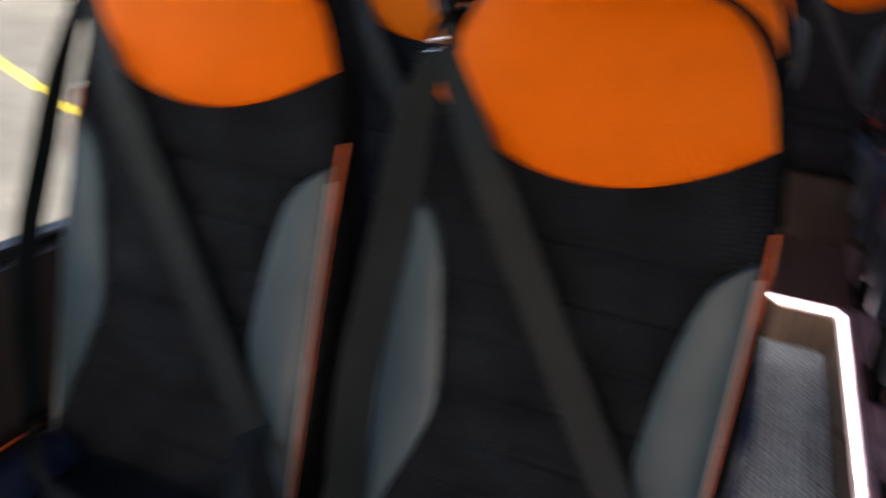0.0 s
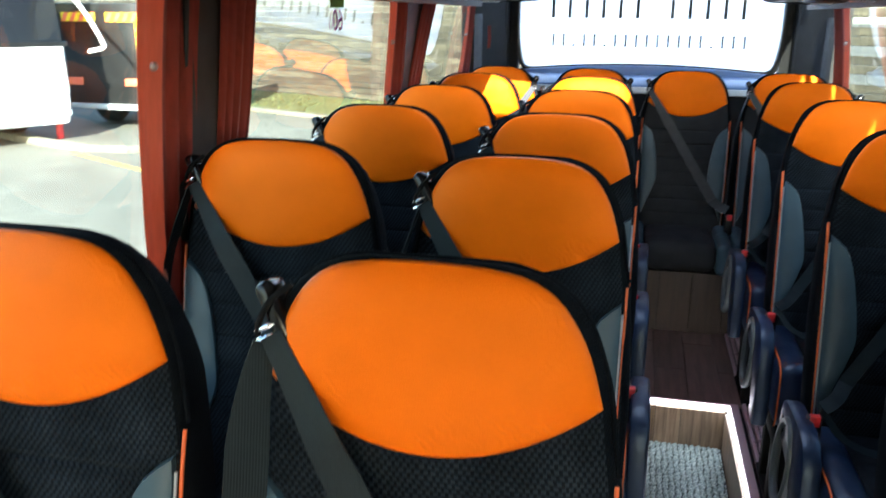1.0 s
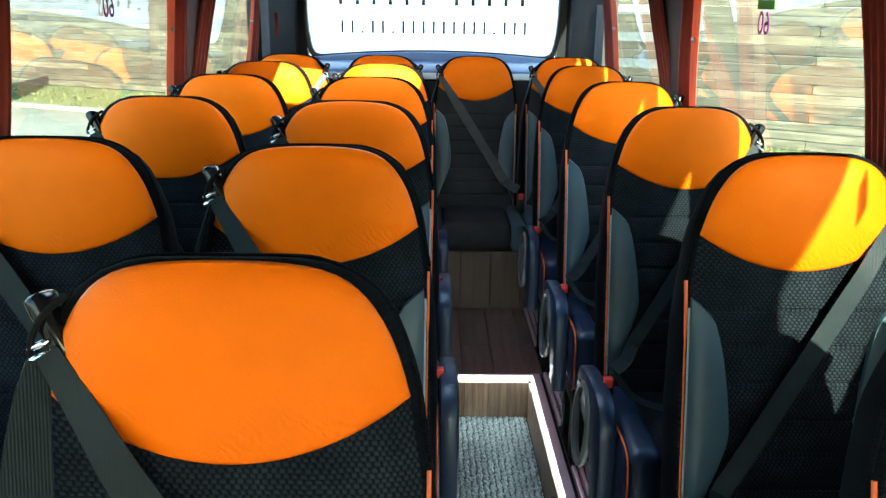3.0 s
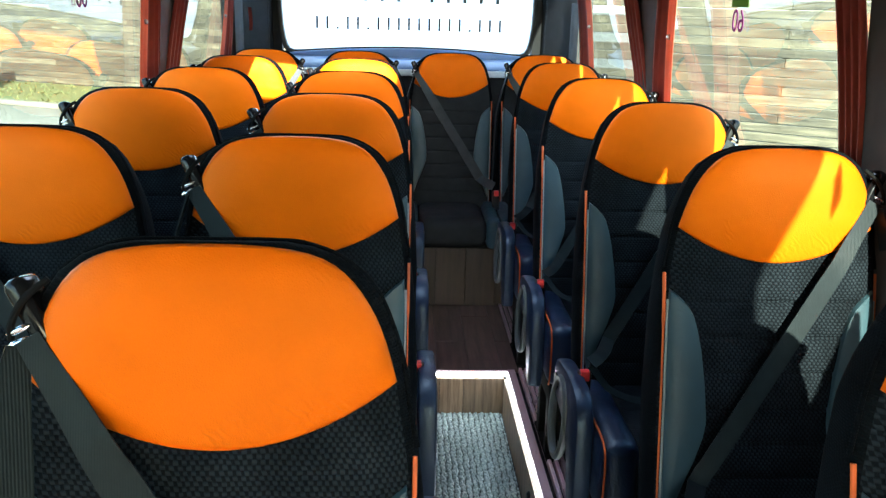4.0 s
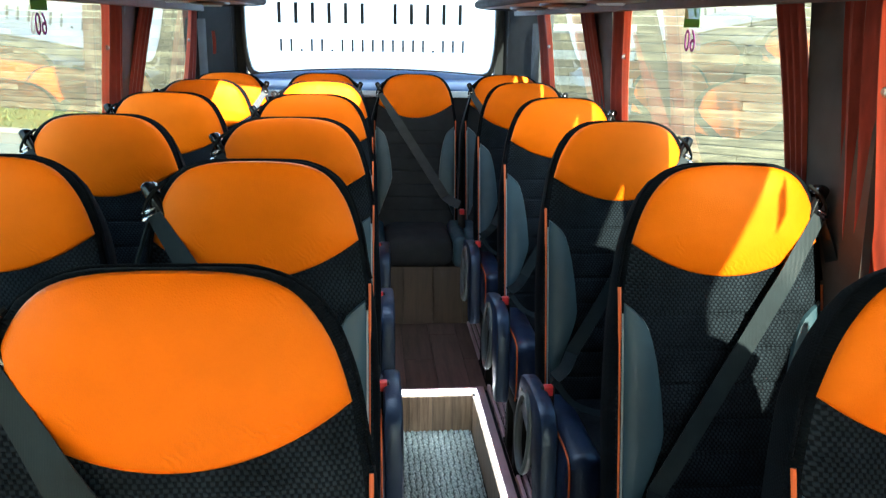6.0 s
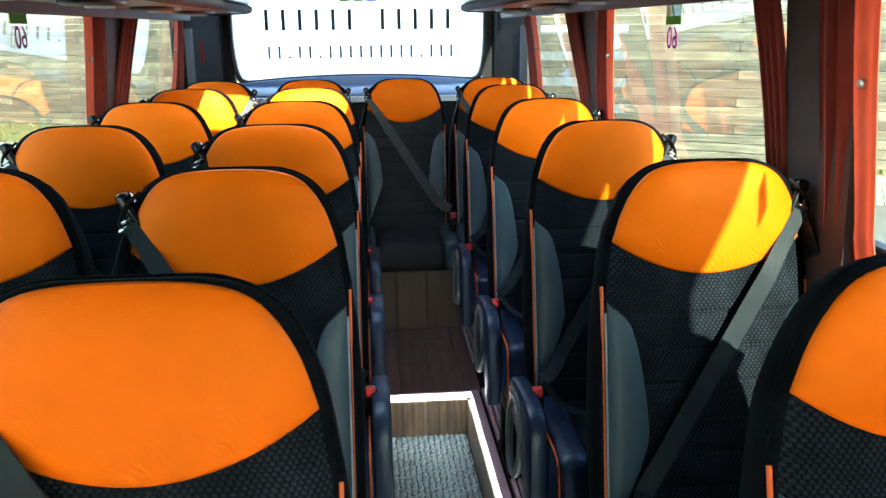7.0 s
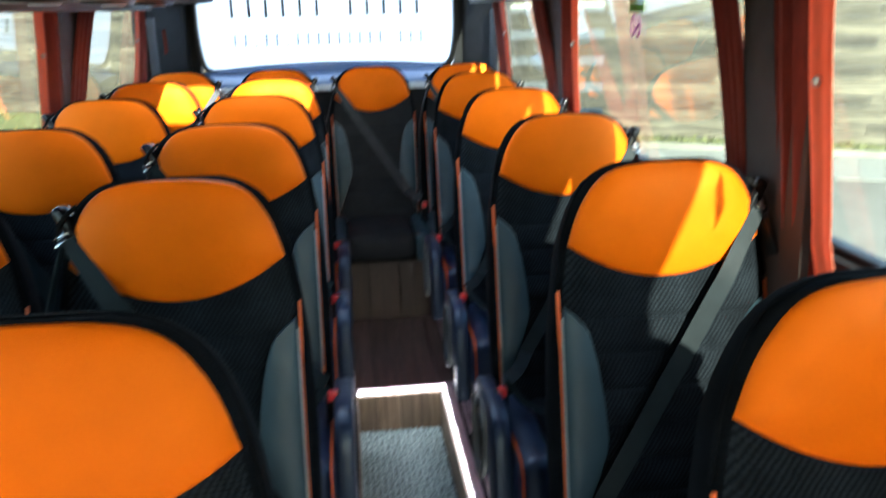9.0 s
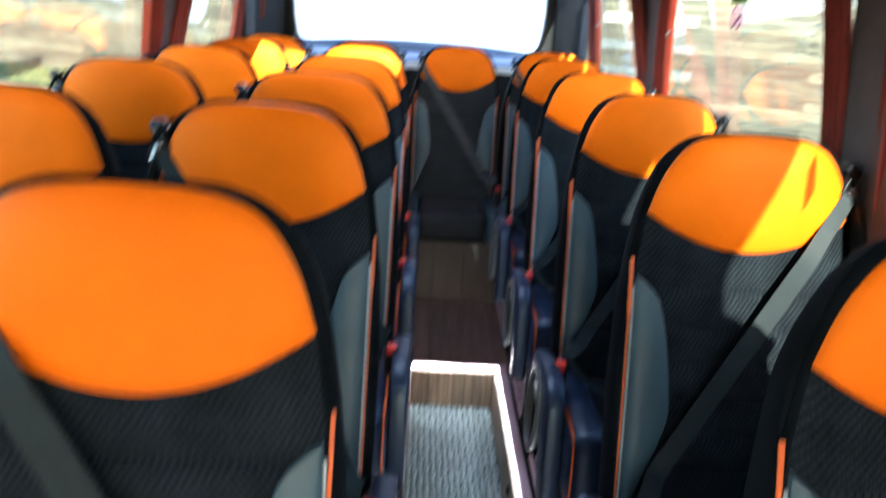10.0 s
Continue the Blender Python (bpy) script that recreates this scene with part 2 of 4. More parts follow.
# lighter copy of the curtain velvet, painting in sun that shines through the hem
HEM = velvet("sunlit_red_hem", (0.68, 0.21, 0.12), 0.56)
LED = glowing("led_strip", (0.95, 0.98, 1.0), 2.6)
TINTED = pane("tinted_glass", (0.705, 0.745, 0.705), 0.8)
# for the unseen front left panes, darkened to cut light from that side
DIMMED = pane("dimmed_glass", (0.42, 0.44, 0.43), 0.6)
HATCHING = pane("hazy_acrylic", (0.99, 0.99, 0.99), 0.3, 0.36)
CLEAR = pane("clear_glass", (0.77, 0.79, 0.77), 0.6)


# ---- mesh helpers ----
def thing(name, label, category, group="", at=None):
    ob = new(name)
    ob.empty_display_size = 0.1
    if at is not None:
        ob.matrix_basis = at
    return tagged(ob, label, category, group)


def mesh_of(name, bm, mat, smooth=True):
    bmesh.ops.recalc_face_normals(bm, faces=bm.faces)
    me = bpy.data.meshes.new(name)
    bm.to_mesh(me)
    bm.free()
    for m in (mat if isinstance(mat, (list, tuple)) else (mat,)):
        me.materials.append(m)
    if smooth:
        me.shade_smooth()
        me.set_sharp_from_angle(angle=radians(38))
    return me


def part(name, bm, mat, parent, label="", smooth=True):
    ob = new(name, mesh_of(name, bm, mat, smooth))
    ob.parent = parent
    if label:
        tagged(ob, label)
    return ob


def solid(name, bm, mat, label="", category="", kind="", group="", smooth=True):
    return tagged(new(name, mesh_of(name, bm, mat, smooth)), label, category, group, kind)


def box(bm, x0, x1, y0, y1, z0, z1, r=0.0, seg=2, m=None):
    vs = [bm.verts.new((x, y, z)) for x in (x0, x1) for y in (y0, y1) for z in (z0, z1)]
    fs = [bm.faces.new([vs[i] for i in f]) for f in ((0, 1, 3, 2), (4, 6, 7, 5), (0, 4, 5, 1), (2, 3, 7, 6), (0, 2, 6, 4), (1, 5, 7, 3))]
    if r > 0:
        edges = list({e for f in fs for e in f.edges})
        got = bmesh.ops.bevel(bm, geom=edges, offset=r, segments=seg, profile=0.5, affect="EDGES")
        vs = list({v for f in got["faces"] for v in f.verts} | {v for v in vs if v.is_valid})
    if m is not None:
        bmesh.ops.transform(bm, matrix=m, verts=[v for v in vs if v.is_valid])
    return bm


def rbox(*a, **k):
    return box(bmesh.new(), *a, **k)


def loft(bm, loops, closed=True, cap=True):
    rows = [[bm.verts.new(p) for p in l] for l in loops]
    n = len(rows[0])
    for a, b in zip(rows, rows[1:]):
        for i in range(n if closed else n - 1):
            j = (i + 1) % n
            bm.faces.new((a[i], a[j], b[j], b[i]))
    if cap and closed:
        bm.faces.new(rows[0])
        bm.faces.new(rows[-1][::-1])
    return bm


def tube(bm, pts, r, n=8):
    pts = [Vector(p) for p in pts]
    loops = []
    side = None
    for i, p in enumerate(pts):
        t = (pts[min(i + 1, len(pts) - 1)] - pts[max(i - 1, 0)]).normalized()
        if side is None:
            side = t.cross(Vector((0.3, 0.5, 0.81))).normalized()
        side = (side - t * side.dot(t)).normalized()
        up = t.cross(side)
        rr = r[i] if isinstance(r, (list, tuple)) else r
        loops.append([p + side * rr * math.cos(a) + up * rr * math.sin(a) for a in [2 * math.pi * k / n for k in range(n)]])
    return loft(bm, loops)


def ribbon(bm, pts, normals, width, thick=0.0022):
    """A flat strap along pts, facing the normals."""
    pts = [Vector(p) for p in pts]
    loops = []
    for i, p in enumerate(pts):
        t = (pts[min(i + 1, len(pts) - 1)] - pts[max(i - 1, 0)]).normalized()
        n = Vector(normals[i] if isinstance(normals, list) else normals)
        w = t.cross(n).normalized() * (width[i] if isinstance(width, list) else width) / 2
        n = w.cross(t).normalized() * thick / 2
        loops.append([p - w - n, p + w - n, p + w + n, p - w + n])
    return loft(bm, loops)


def smooth_path(pts, steps=6):
    """Catmull-Rom through the points."""
    p = [Vector(q) for q in pts]
    p = [2 * p[0] - p[1]] + p + [2 * p[-1] - p[-2]]
    out = []
    for i in range(1, len(p) - 2):
        for k in range(steps):
            t = k / steps
            out.append(0.5 * (2 * p[i] + (p[i + 1] - p[i - 1]) * t + (2 * p[i - 1] - 5 * p[i] + 4 * p[i + 1] - p[i + 2]) * t * t + (3 * p[i] - p[i - 1] - 3 * p[i + 1] + p[i + 2]) * t ** 3))
    return out + [p[-2]]


def prism(bm, outline, x0, x1, r=0.0):
    """An outline in (y, z) pushed from x0 to x1, with rounded rims."""
    c = Vector((sum(p[0] for p in outline), sum(p[1] for p in outline))) / len(outline)
    loops = []
    steps = [(x0, r), (x0 + 0.3 * r, 0.3 * r), (x0 + r, 0)] if r else [(x0, 0)]
    steps += [(x1 - (x - x0), k) for x, k in reversed(steps)]
    for x, k in steps:
        loop = []
        for p in outline:
            q = Vector(p)
            d = c - q
            q = q + d.normalized() * min(k, d.length * 0.5)
            loop.append((x, q.x, q.y))
        loops.append(loop)
    return loft(bm, loops)


# ---- the vehicle's shell ----
WALL = 0.905      # inner face of the side walls
OUT = 0.945       # outer face
FRONT, REAR = -3.1, 4.05
ROOF = 1.78
GROUND = -0.80
FLOOR = -0.073    # raised floor
DOWN = -0.256     # sunken aisle
OPENINGS = [(-2.6, -1.75, 0.55, 1.46), (-1.62, -1.22, 0.80, 1.46), (-1.08, 0.77, 0.93, 1.768), (0.81, 2.45, 0.93, 1.768), (2.62, 3.66, 0.93, 1.768)]


def side_wall(s, name):
    # the unseen front right opening is lowered to brighten the seats' lower parts
    sill = [0.55 if s < 0 else -0.05, 0.80, 0.68 if s < 0 else 0.95, 0.93, 0.93]
    bm = bmesh.new()
    x0, x1 = sorted((s * WALL, s * OUT))
    ys = [FRONT] + [v for o in OPENINGS for v in o[:2]] + [REAR]
    for a, b in zip(ys[0::2], ys[1::2]):
        box(bm, x0, x1, a, b, -0.45, ROOF)
    for (a, b, z0, z1), z0 in zip(OPENINGS, sill):
        box(bm, x0, x1, a, b, -0.45, z0)
        box(bm, x0, x1, a, b, z1, ROOF)
    if s > 0:    # unseen block added ahead of the first seat to cut the low sun
        box(bm, 0.895, WALL, -1.08, -0.06, 0.40, 1.18)
    solid(name, bm, TRIM, "charcoal moulded side wall lining with window openings", "wall", "structure", smooth=False)


side_wall(-1, "wall_left")
side_wall(1, "wall_right")


LEAN = {1: 6.5, -1: 4.3}   # tumblehome of the glass, degrees


def window(name, s, y0, y1, z0, z1, glass):
    w = thing(name, "tinted coach side window in a black rubber seal", "window")
    w["kind"] = "structure"
    lean = Matrix.Translation((s * 0.935, 0, z0)) @ pose(0, 0, 0, 0, -s * LEAN[s], 0) @ Matrix.Translation((-s * 0.924, 0, -z0))
    bm = bmesh.new()
    x0, x1 = sorted((s * 0.923, s * 0.927))
    box(bm, x0, x1, y0, y1, z0, z1, m=lean)
    part("pane", bm, glass, w, smooth=False)
    bm = bmesh.new()
    x0, x1 = sorted((s * 0.912, s * 0.940))
    t = 0.018
    box(bm, x0, x1, y0 + 0.001, y0 + t, z0 + 0.001, z1 - 0.001, 0.004, 1, lean)
    box(bm, x0, x1, y1 - t, y1 - 0.001, z0 + 0.001, z1 - 0.001, 0.004, 1, lean)
    box(bm, x0, x1, y0 + t, y1 - t, z0 + 0.001, z0 + t, 0.004, 1, lean)
    box(bm, x0, x1, y0 + t, y1 - t, z1 - t, z1 - 0.001, 0.004, 1, lean)
    part("window_frame", bm, BLACK, w)
    return w


k = 0
for s in (-1, 1):
    for o in OPENINGS:
        k += 1
        z0 = (0.68 if s < 0 else 0.95) if o[0] == -1.08 else -0.05 if s > 0 and o[0] == -2.6 else o[2]
        window("window_%d" % k, s, o[0], o[1], z0, o[3], DIMMED if o[1] < -1.1 and s < 0 else TINTED)

# floor: raised platforms either side of a sunken aisle
AISLE_L, AISLE_R, STEP_Y = 0.060, 0.394, 2.306
bm = bmesh.new()
box(bm, -WALL, AISLE_L, FRONT, STEP_Y, DOWN - 0.03, FLOOR - 0.012)
box(bm, AISLE_R + 0.012, WALL, FRONT, STEP_Y, DOWN - 0.03, FLOOR - 0.012)
box(bm, -WALL, WALL, STEP_Y + 0.012, REAR, DOWN - 0.03, FLOOR - 0.012)
box(bm, AISLE_L, AISLE_R + 0.012, FRONT, STEP_Y + 0.012, DOWN - 0.03, DOWN - 0.008)
solid("floor", bm, DARK, "black sub-floor with a sunken aisle", "floor", "structure", smooth=False)
floor = bpy.data.objects["floor"]


def plank_mesh(name, w, l, t, mat):
    bm = bmesh.new()
    box(bm, -w / 2, w / 2, -l / 2, l / 2, -t, 0, 0.0012, 1)
    return mesh_of(name, bm, mat, smooth=False)


# walnut boards on the raised rear floor
pm = plank_mesh("plank", 0.128, 0.598, 0.012, WALNUT)
ph = plank_mesh("plank", 0.128, 0.298, 0.012, WALNUT)
for i in range(14):
    y = STEP_Y + 0.024
    for j in range(3):
        short = j == 0 and i % 2 == 0
        ob = new("plank", ph if short else pm)
        ob.parent = floor
        ob.location = (-0.845 + 0.13 * i, y + (0.15 if short else 0.30), FLOOR)
        y += 0.30 if short else 0.60
pm2 = plank_mesh("plank", 0.148, 1.20, 0.012, WALNUT)
for i in range(6):
    for j in range(4):
        ob = new("plank", pm2)
        ob.parent = floor
        ob.location = (-0.853 + 0.15 * i, STEP_Y - 0.62 - 1.21 * j, FLOOR)
# riser boards facing the aisle
for x0, x1 in ((AISLE_L, 0.137), (0.139, 0.232), (0.234, AISLE_R)):
    bm = bmesh.new()
    box(bm, x0, x1, 0, 0.012, 0, 0.160, 0.001, 1)
    ob = part("riser_board", bm, RISER, floor, smooth=False)
    ob.location = (0, STEP_Y - 0.004, DOWN)
bm = bmesh.new()
box(bm, 0, 0.012, -0.6, 0.6, 0, 0.160, 0.001, 1)
sm = mesh_of("riser_board", bm, RISER, smooth=False)
for i in range(4):
    for x in (AISLE_R, AISLE_L - 0.008):
        ob = new("riser_board", sm)
        ob.parent = floor
        ob.location = (x, STEP_Y - 0.61 - 1.205 * i, DOWN)

# looped aisle carpet: narrow ribs broken into short tufts
RIB = 0.0215
bm = bmesh.new()
xs = np.arange(AISLE_L + 0.006, AISLE_R - 0.004, RIB / 8)
rnd = random.Random(4)
ys = list(np.arange(-1.6, 0.5, 0.03)) + list(np.arange(0.5, STEP_Y - 0.006, 0.0052))
shift = [rnd.uniform(0, 6.28) for _ in range(60)]
rows = []
for y in ys:
    row = []
    for x in xs:
        q = (x - AISLE_L + 0.0022 * math.sin(y * 47 + x * 90) + 0.0016 * math.sin(y * 113 + x * 210)) / RIB
        tuft = 0.72 + 0.28 * math.sin(y * 205 + 260 * x + shift[int(q) % 60] + 1.3 * math.sin(y * 31 + 2.7 * int(q)))
        row.append(bm.verts.new((x, y, DOWN + 0.003 + 0.0100 * abs(math.sin(math.pi * q)) ** 0.6 * tuft + rnd.uniform(-0.001, 0.001))))
    rows.append(row)
for a, b in zip(rows, rows[1:]):
    for i in range(len(xs) - 1):
        bm.faces.new((a[i], a[i + 1], b[i + 1], b[i]))
m, nt, b = material("looped_carpet", (0.2, 0.21, 0.21), 0.95, spec=0.15)
v = coords(nt)
fle = noise_tex(nt, coords(nt, (1, 0.6, 1)), 170.0, 4, 0.8)
c = ramp(nt, fle, [(0.28, (0.08, 0.11, 0.115)), (0.46, (0.31, 0.40, 0.39)), (0.62, (0.68, 0.79, 0.77))])
soil = ramp(nt, noise_tex(nt, v, 6.0, 4), [(0.3, (0.75,) * 3), (0.7, (1.05,) * 3)])
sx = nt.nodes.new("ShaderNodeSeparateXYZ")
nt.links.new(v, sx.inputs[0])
# shade in the grooves between ribs, painted into the colour by height
groove_shade = ramp(nt, math_node(nt, "MULTIPLY", math_node(nt, "SUBTRACT", sx.outputs[2], DOWN + 0.003), 1 / 0.009), [(0.10, (0.07,) * 3), (0.55, (1.0,) * 3)])
c = mixed(nt, 1.0, c, groove_shade, "MULTIPLY")
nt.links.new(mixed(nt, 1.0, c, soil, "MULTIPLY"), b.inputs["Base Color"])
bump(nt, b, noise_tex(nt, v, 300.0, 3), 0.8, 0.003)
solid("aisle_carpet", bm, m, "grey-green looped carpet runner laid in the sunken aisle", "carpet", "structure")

# lit edge of the step well, with aluminium nosing and seat rails
led = thing("led_strip_light", "white glowing strip light along the step edge", "strip light")
bm = bmesh.new()
box(bm, AISLE_L + 0.004, AISLE_R + 0.020, STEP_Y - 0.008, STEP_Y + 0.004, FLOOR - 0.013, FLOOR - 0.004, 0.002, 1)
part("rear_diffuser", bm, LED, led, "glowing white diffuser")
bm = bmesh.new()
box(bm, AISLE_R + 0.0085, AISLE_R + 0.0125, -2.4, STEP_Y - 0.014, FLOOR - 0.008, FLOOR - 0.004, 0.0012, 1)
part("side_diffuser", bm, LED, led, "glowing white diffuser")
led["kind"] = "structure"

nose = thing("step_nosing", "pinkish brushed aluminium edging round the step well", "trim")
nose["kind"] = "structure"
bm = bmesh.new()
box(bm, AISLE_R + 0.016, AISLE_R + 0.046, -2.4, STEP_Y + 0.02, FLOOR - 0.011, FLOOR + 0.006, 0.002, 1)
part("side_nosing", bm, RAIL, nose)
bm = bmesh.new()
box(bm, AISLE_L, AISLE_R + 0.016, STEP_Y + 0.008, STEP_Y + 0.022, FLOOR - 0.011, FLOOR + 0.004, 0.0015, 1)
part("rear_nosing", bm, RAIL, nose)


def seat_rail(x):
    r = thing("seat_rail", "ribbed aluminium seat rail let into the floor", "seat rail", "seat rails")
    r["kind"] = "structure"
    for dx in (-0.022, 0.0, 0.022):
        bm = bmesh.new()
        box(bm, x + dx - 0.0065, x + dx + 0.0065, -2.4, 3.4, FLOOR - 0.011, FLOOR + 0.012, 0.002, 1)
        part("rail_rib", bm, RAIL, r)


for x in (0.484, -0.01, 0.80, -0.80):
    seat_rail(x)

stud = thing("floor_stud", "small black rubber stop on the step riser", "stop")
bm = tube(bmesh.new(), [(AISLE_R + 0.001, 1.56, DOWN + 0.10), (AISLE_R - 0.004, 1.56, DOWN + 0.10), (AISLE_R - 0.010, 1.56, DOWN + 0.10)], [0.017, 0.017, 0.012], 12)
part("cap", bm, BLACK, stud)

# roof with the glazed hatch, front and rear walls
HATCH = (-0.44, 0.27, 1.00, 1.84)
bm = bmesh.new()
box(bm, -OUT, HATCH[0], FRONT, REAR, ROOF, ROOF + 0.05)
box(bm, HATCH[1], OUT, FRONT, REAR, ROOF, ROOF + 0.05)
box(bm, HATCH[0], HATCH[1], FRONT, HATCH[2], ROOF, ROOF + 0.05)
box(bm, HATCH[0], HATCH[1], HATCH[3], REAR, ROOF, ROOF + 0.05)
solid("ceiling", bm, ROOFING, "pale fabric headlining with an opening for the roof hatch", "ceiling", "structure", smooth=False)
bm = bmesh.new()
v4 = [bm.verts.new(p) for p in ((HATCH[0], HATCH[2], ROOF + 0.03), (HATCH[1], HATCH[2], ROOF + 0.03), (HATCH[1], HATCH[3], ROOF + 0.03), (HATCH[0], HATCH[3], ROOF + 0.03))]
bm.faces.new(v4)
solid("roof_hatch", bm, HATCHING, "hazy clear acrylic roof hatch", "roof hatch", "structure", smooth=False)
# unseen windscreen opening, sized and set off-centre to balance light on the seats
bm = bmesh.new()
box(bm, -OUT, OUT, FRONT - 0.05, FRONT, -0.45, -0.05)
box(bm, -OUT, OUT, FRONT - 0.05, FRONT, 1.38, ROOF)
box(bm, -OUT, -0.60, FRONT - 0.05, FRONT, -0.05, 1.38)
box(bm, 0.74, OUT, FRONT - 0.05, FRONT, -0.05, 1.38)
solid("wall_front", bm, TRIM, "dark cab front with the windscreen opening", "wall", "structure", smooth=False)
bm = bmesh.new()
box(bm, -0.60, 0.74, FRONT - 0.03, FRONT - 0.026, -0.05, 1.38)
solid("windscreen", bm, CLEAR, "clear windscreen glass", "windscreen", "structure", smooth=False)

# rear wall: opening for the lettered rear window
RW = dict(x0=-0.688, x1=0.688, z0=1.066, z1=1.653, y=3.98)
bm = bmesh.new()
box(bm, -WALL, WALL, RW["y"], REAR, -0.3, RW["z0"])
box(bm, -WALL, WALL, RW["y"], REAR, RW["z1"], ROOF)
box(bm, -WALL, RW["x0"], RW["y"], REAR, RW["z0"], RW["z1"])
box(bm, RW["x1"], WALL, RW["y"], REAR, RW["z0"], RW["z1"])
solid("wall_rear", bm, DARK, "black rear door lining", "wall", "structure", smooth=False)


def rounded(x0, x1, z0, z1, r, n=7):
    pts = []
    for cx, cz, a0 in ((x1 - r, z1 - r, 0), (x0 + r, z1 - r, 90), (x0 + r, z0 + r, 180), (x1 - r, z0 + r, 270)):
        pts += [(cx + r * math.cos(radians(a0 + 90 * i / n)), cz + r * math.sin(radians(a0 + 90 * i / n))) for i in range(n + 1)]
    return pts


def rear_outline(grow=0.0):
    """The rear window: rounded above, drawn in towards a lower edge that arches up in its middle."""
    pts = [(x, z) for x, z in rounded(-0.69, 0.69, 1.09, 1.655, 0.11) if z > 1.4]
    side = [(0.690, 1.30), (0.684, 1.21), (0.674, 1.145), (0.664, 1.108), (0.650, 1.086), (0.626, 1.077)]
    arc = [(0.58 * k / 8, 1.104 - 0.026 * (k / 8) ** 2) for k in range(-8, 9)]
    pts += [(-x, z) for x, z in side] + arc + [(x, z) for x, z in reversed(side)]
    return [(x * (1 + grow / 0.69), 1.37 + (z - 1.37) * (1 + grow / 0.285)) for x, z in pts]


rear = thing("rear_window", "white film-covered rear window with dark reversed lettering", "window")
rear["kind"] = "structure"
film, nt, b = material("white_window_film", (0.92, 0.92, 0.92), 0.6)
nt.nodes.remove(b)
tl = nt.nodes.new("ShaderNodeBsdfTranslucent")
tl.inputs[0].default_value = (0.95, 0.95, 0.95, 1)
tr = nt.nodes.new("ShaderNodeBsdfTransparent")
mx = nt.nodes.new("ShaderNodeMixShader")
mx.inputs[0].default_value = 0.30
nt.links.new(tl.outputs[0], mx.inputs[1])
nt.links.new(tr.outputs[0], mx.inputs[2])
nt.links.new(mx.outputs[0], nt.nodes["Material Output"].inputs[0])
bm = bmesh.new()
out = rear_outline()
loft(bm, [[(x, RW["y"] + 0.022, z) for x, z in out], [(x, RW["y"] + 0.026, z) for x, z in out]])
part("pane", bm, film, rear, "white translucent film", smooth=False)
bm = bmesh.new()
y = RW["y"]
loft(bm, [[(x, y + d, z) for x, z in rear_outline(g)] for g, d in ((0.016, -0.004), (0.016, -0.012), (0.010, -0.016), (-0.004, -0.012), (-0.006, 0.018), (-0.002, 0.030))], cap=False)
part("window_frame", bm, BLACK, rear, "black rubber seal")
bm = bmesh.new()
arch = [(0.66 * k / 10, 1.1005 - 0.026 * (0.66 * k / 5.8) ** 2) for k in range(-10, 11)]
loft(bm, [[(x, y - d, z - c) for x, z in arch] + [(0.70, y - d, 1.045), (-0.70, y - d, 1.045)] for d, c in ((0.004, 0), (0.026, 0), (0.030, 0.003))])
part("window_sill", bm, SHELF, rear, "blue-grey arched sill")
INK = plain("dark_lettering", (0.03, 0.035, 0.03), 0.6, 0, 20, 0.1, 0.0)
INK_GREEN = velvet("green_sticker", (0.13, 0.22, 0.05), 0.6)
INK_BLUE = velvet("blue_sticker", (0.05, 0.10, 0.32), 0.6)


def glyph_bars(parent, name, x0, x1, z0, z1, y, count, gaps=(), mat=INK):
    """Plain upright bars, as wide as the letters of a line of writing."""
    w = (x1 - x0) / count
    for i in range(count):
        if i in gaps:
            continue
        bm = bmesh.new()
        a = x0 + i * w + 0.39 * w
        c = x0 + (i + 1) * w - 0.39 * w
        box(bm, a, c, y - 0.002, y, z0, z1)
        part(name, bm, mat, parent, smooth=False)


glyph_bars(rear, "number_bar", -0.548, 0.534, 1.345, 1.455, RW["y"] + 0.019, 12, (6,))
glyph_bars(rear, "name_bar", -0.525, 0.535, 1.195, 1.262, RW["y"] + 0.019, 19, (2, 5, 15))
for i in (2, 5, 15):
    w = 1.06 / 19
    part("name_bar", rbox(-0.525 + (i + 0.38) * w, -0.525 + (i + 0.62) * w, RW["y"] + 0.017, RW["y"] + 0.019, 1.195, 1.207), INK, rear, smooth=False)
for x, mt in ((-0.075, INK_GREEN), (0.0, INK_GREEN), (0.07, INK_BLUE)):
    bm = bmesh.new()
    box(bm, x - 0.03, x + 0.03, RW["y"] + 0.017, RW["y"] + 0.019, 1.495, 1.555)
    part("sticker", bm, mt, rear, smooth=False)

# rear corners: black posts beside the rear window
for s in (-1, 1):
    bm = bmesh.new()
    prof = [(s * 0.902, 3.66), (s * 0.87, 3.66), (s * 0.84, 3.72), (s * 0.80, 3.83), (s * 0.745, 3.93), (s * 0.735, 3.977), (s * 0.902, 3.977)]
    loft(bm, [[(x, y, z) for x, y in prof] for z in (FLOOR, 0.6, 1.2, 1.779)])
    solid("corner_post", bm, DARK, "black moulded rear corner post lining", "post", "structure")
    bm = bmesh.new()
    tube(bm, smooth_path([(s * 0.752, 3.93, 1.0), (s * 0.755, 3.925, 1.3), (s * 0.75, 3.92, 1.6), (s * 0.74, 3.92, 1.75)]), 0.008)
    solid("corner_cable", bm, BLACK, "black cable trunking beside the rear window", "trunking", "structure")

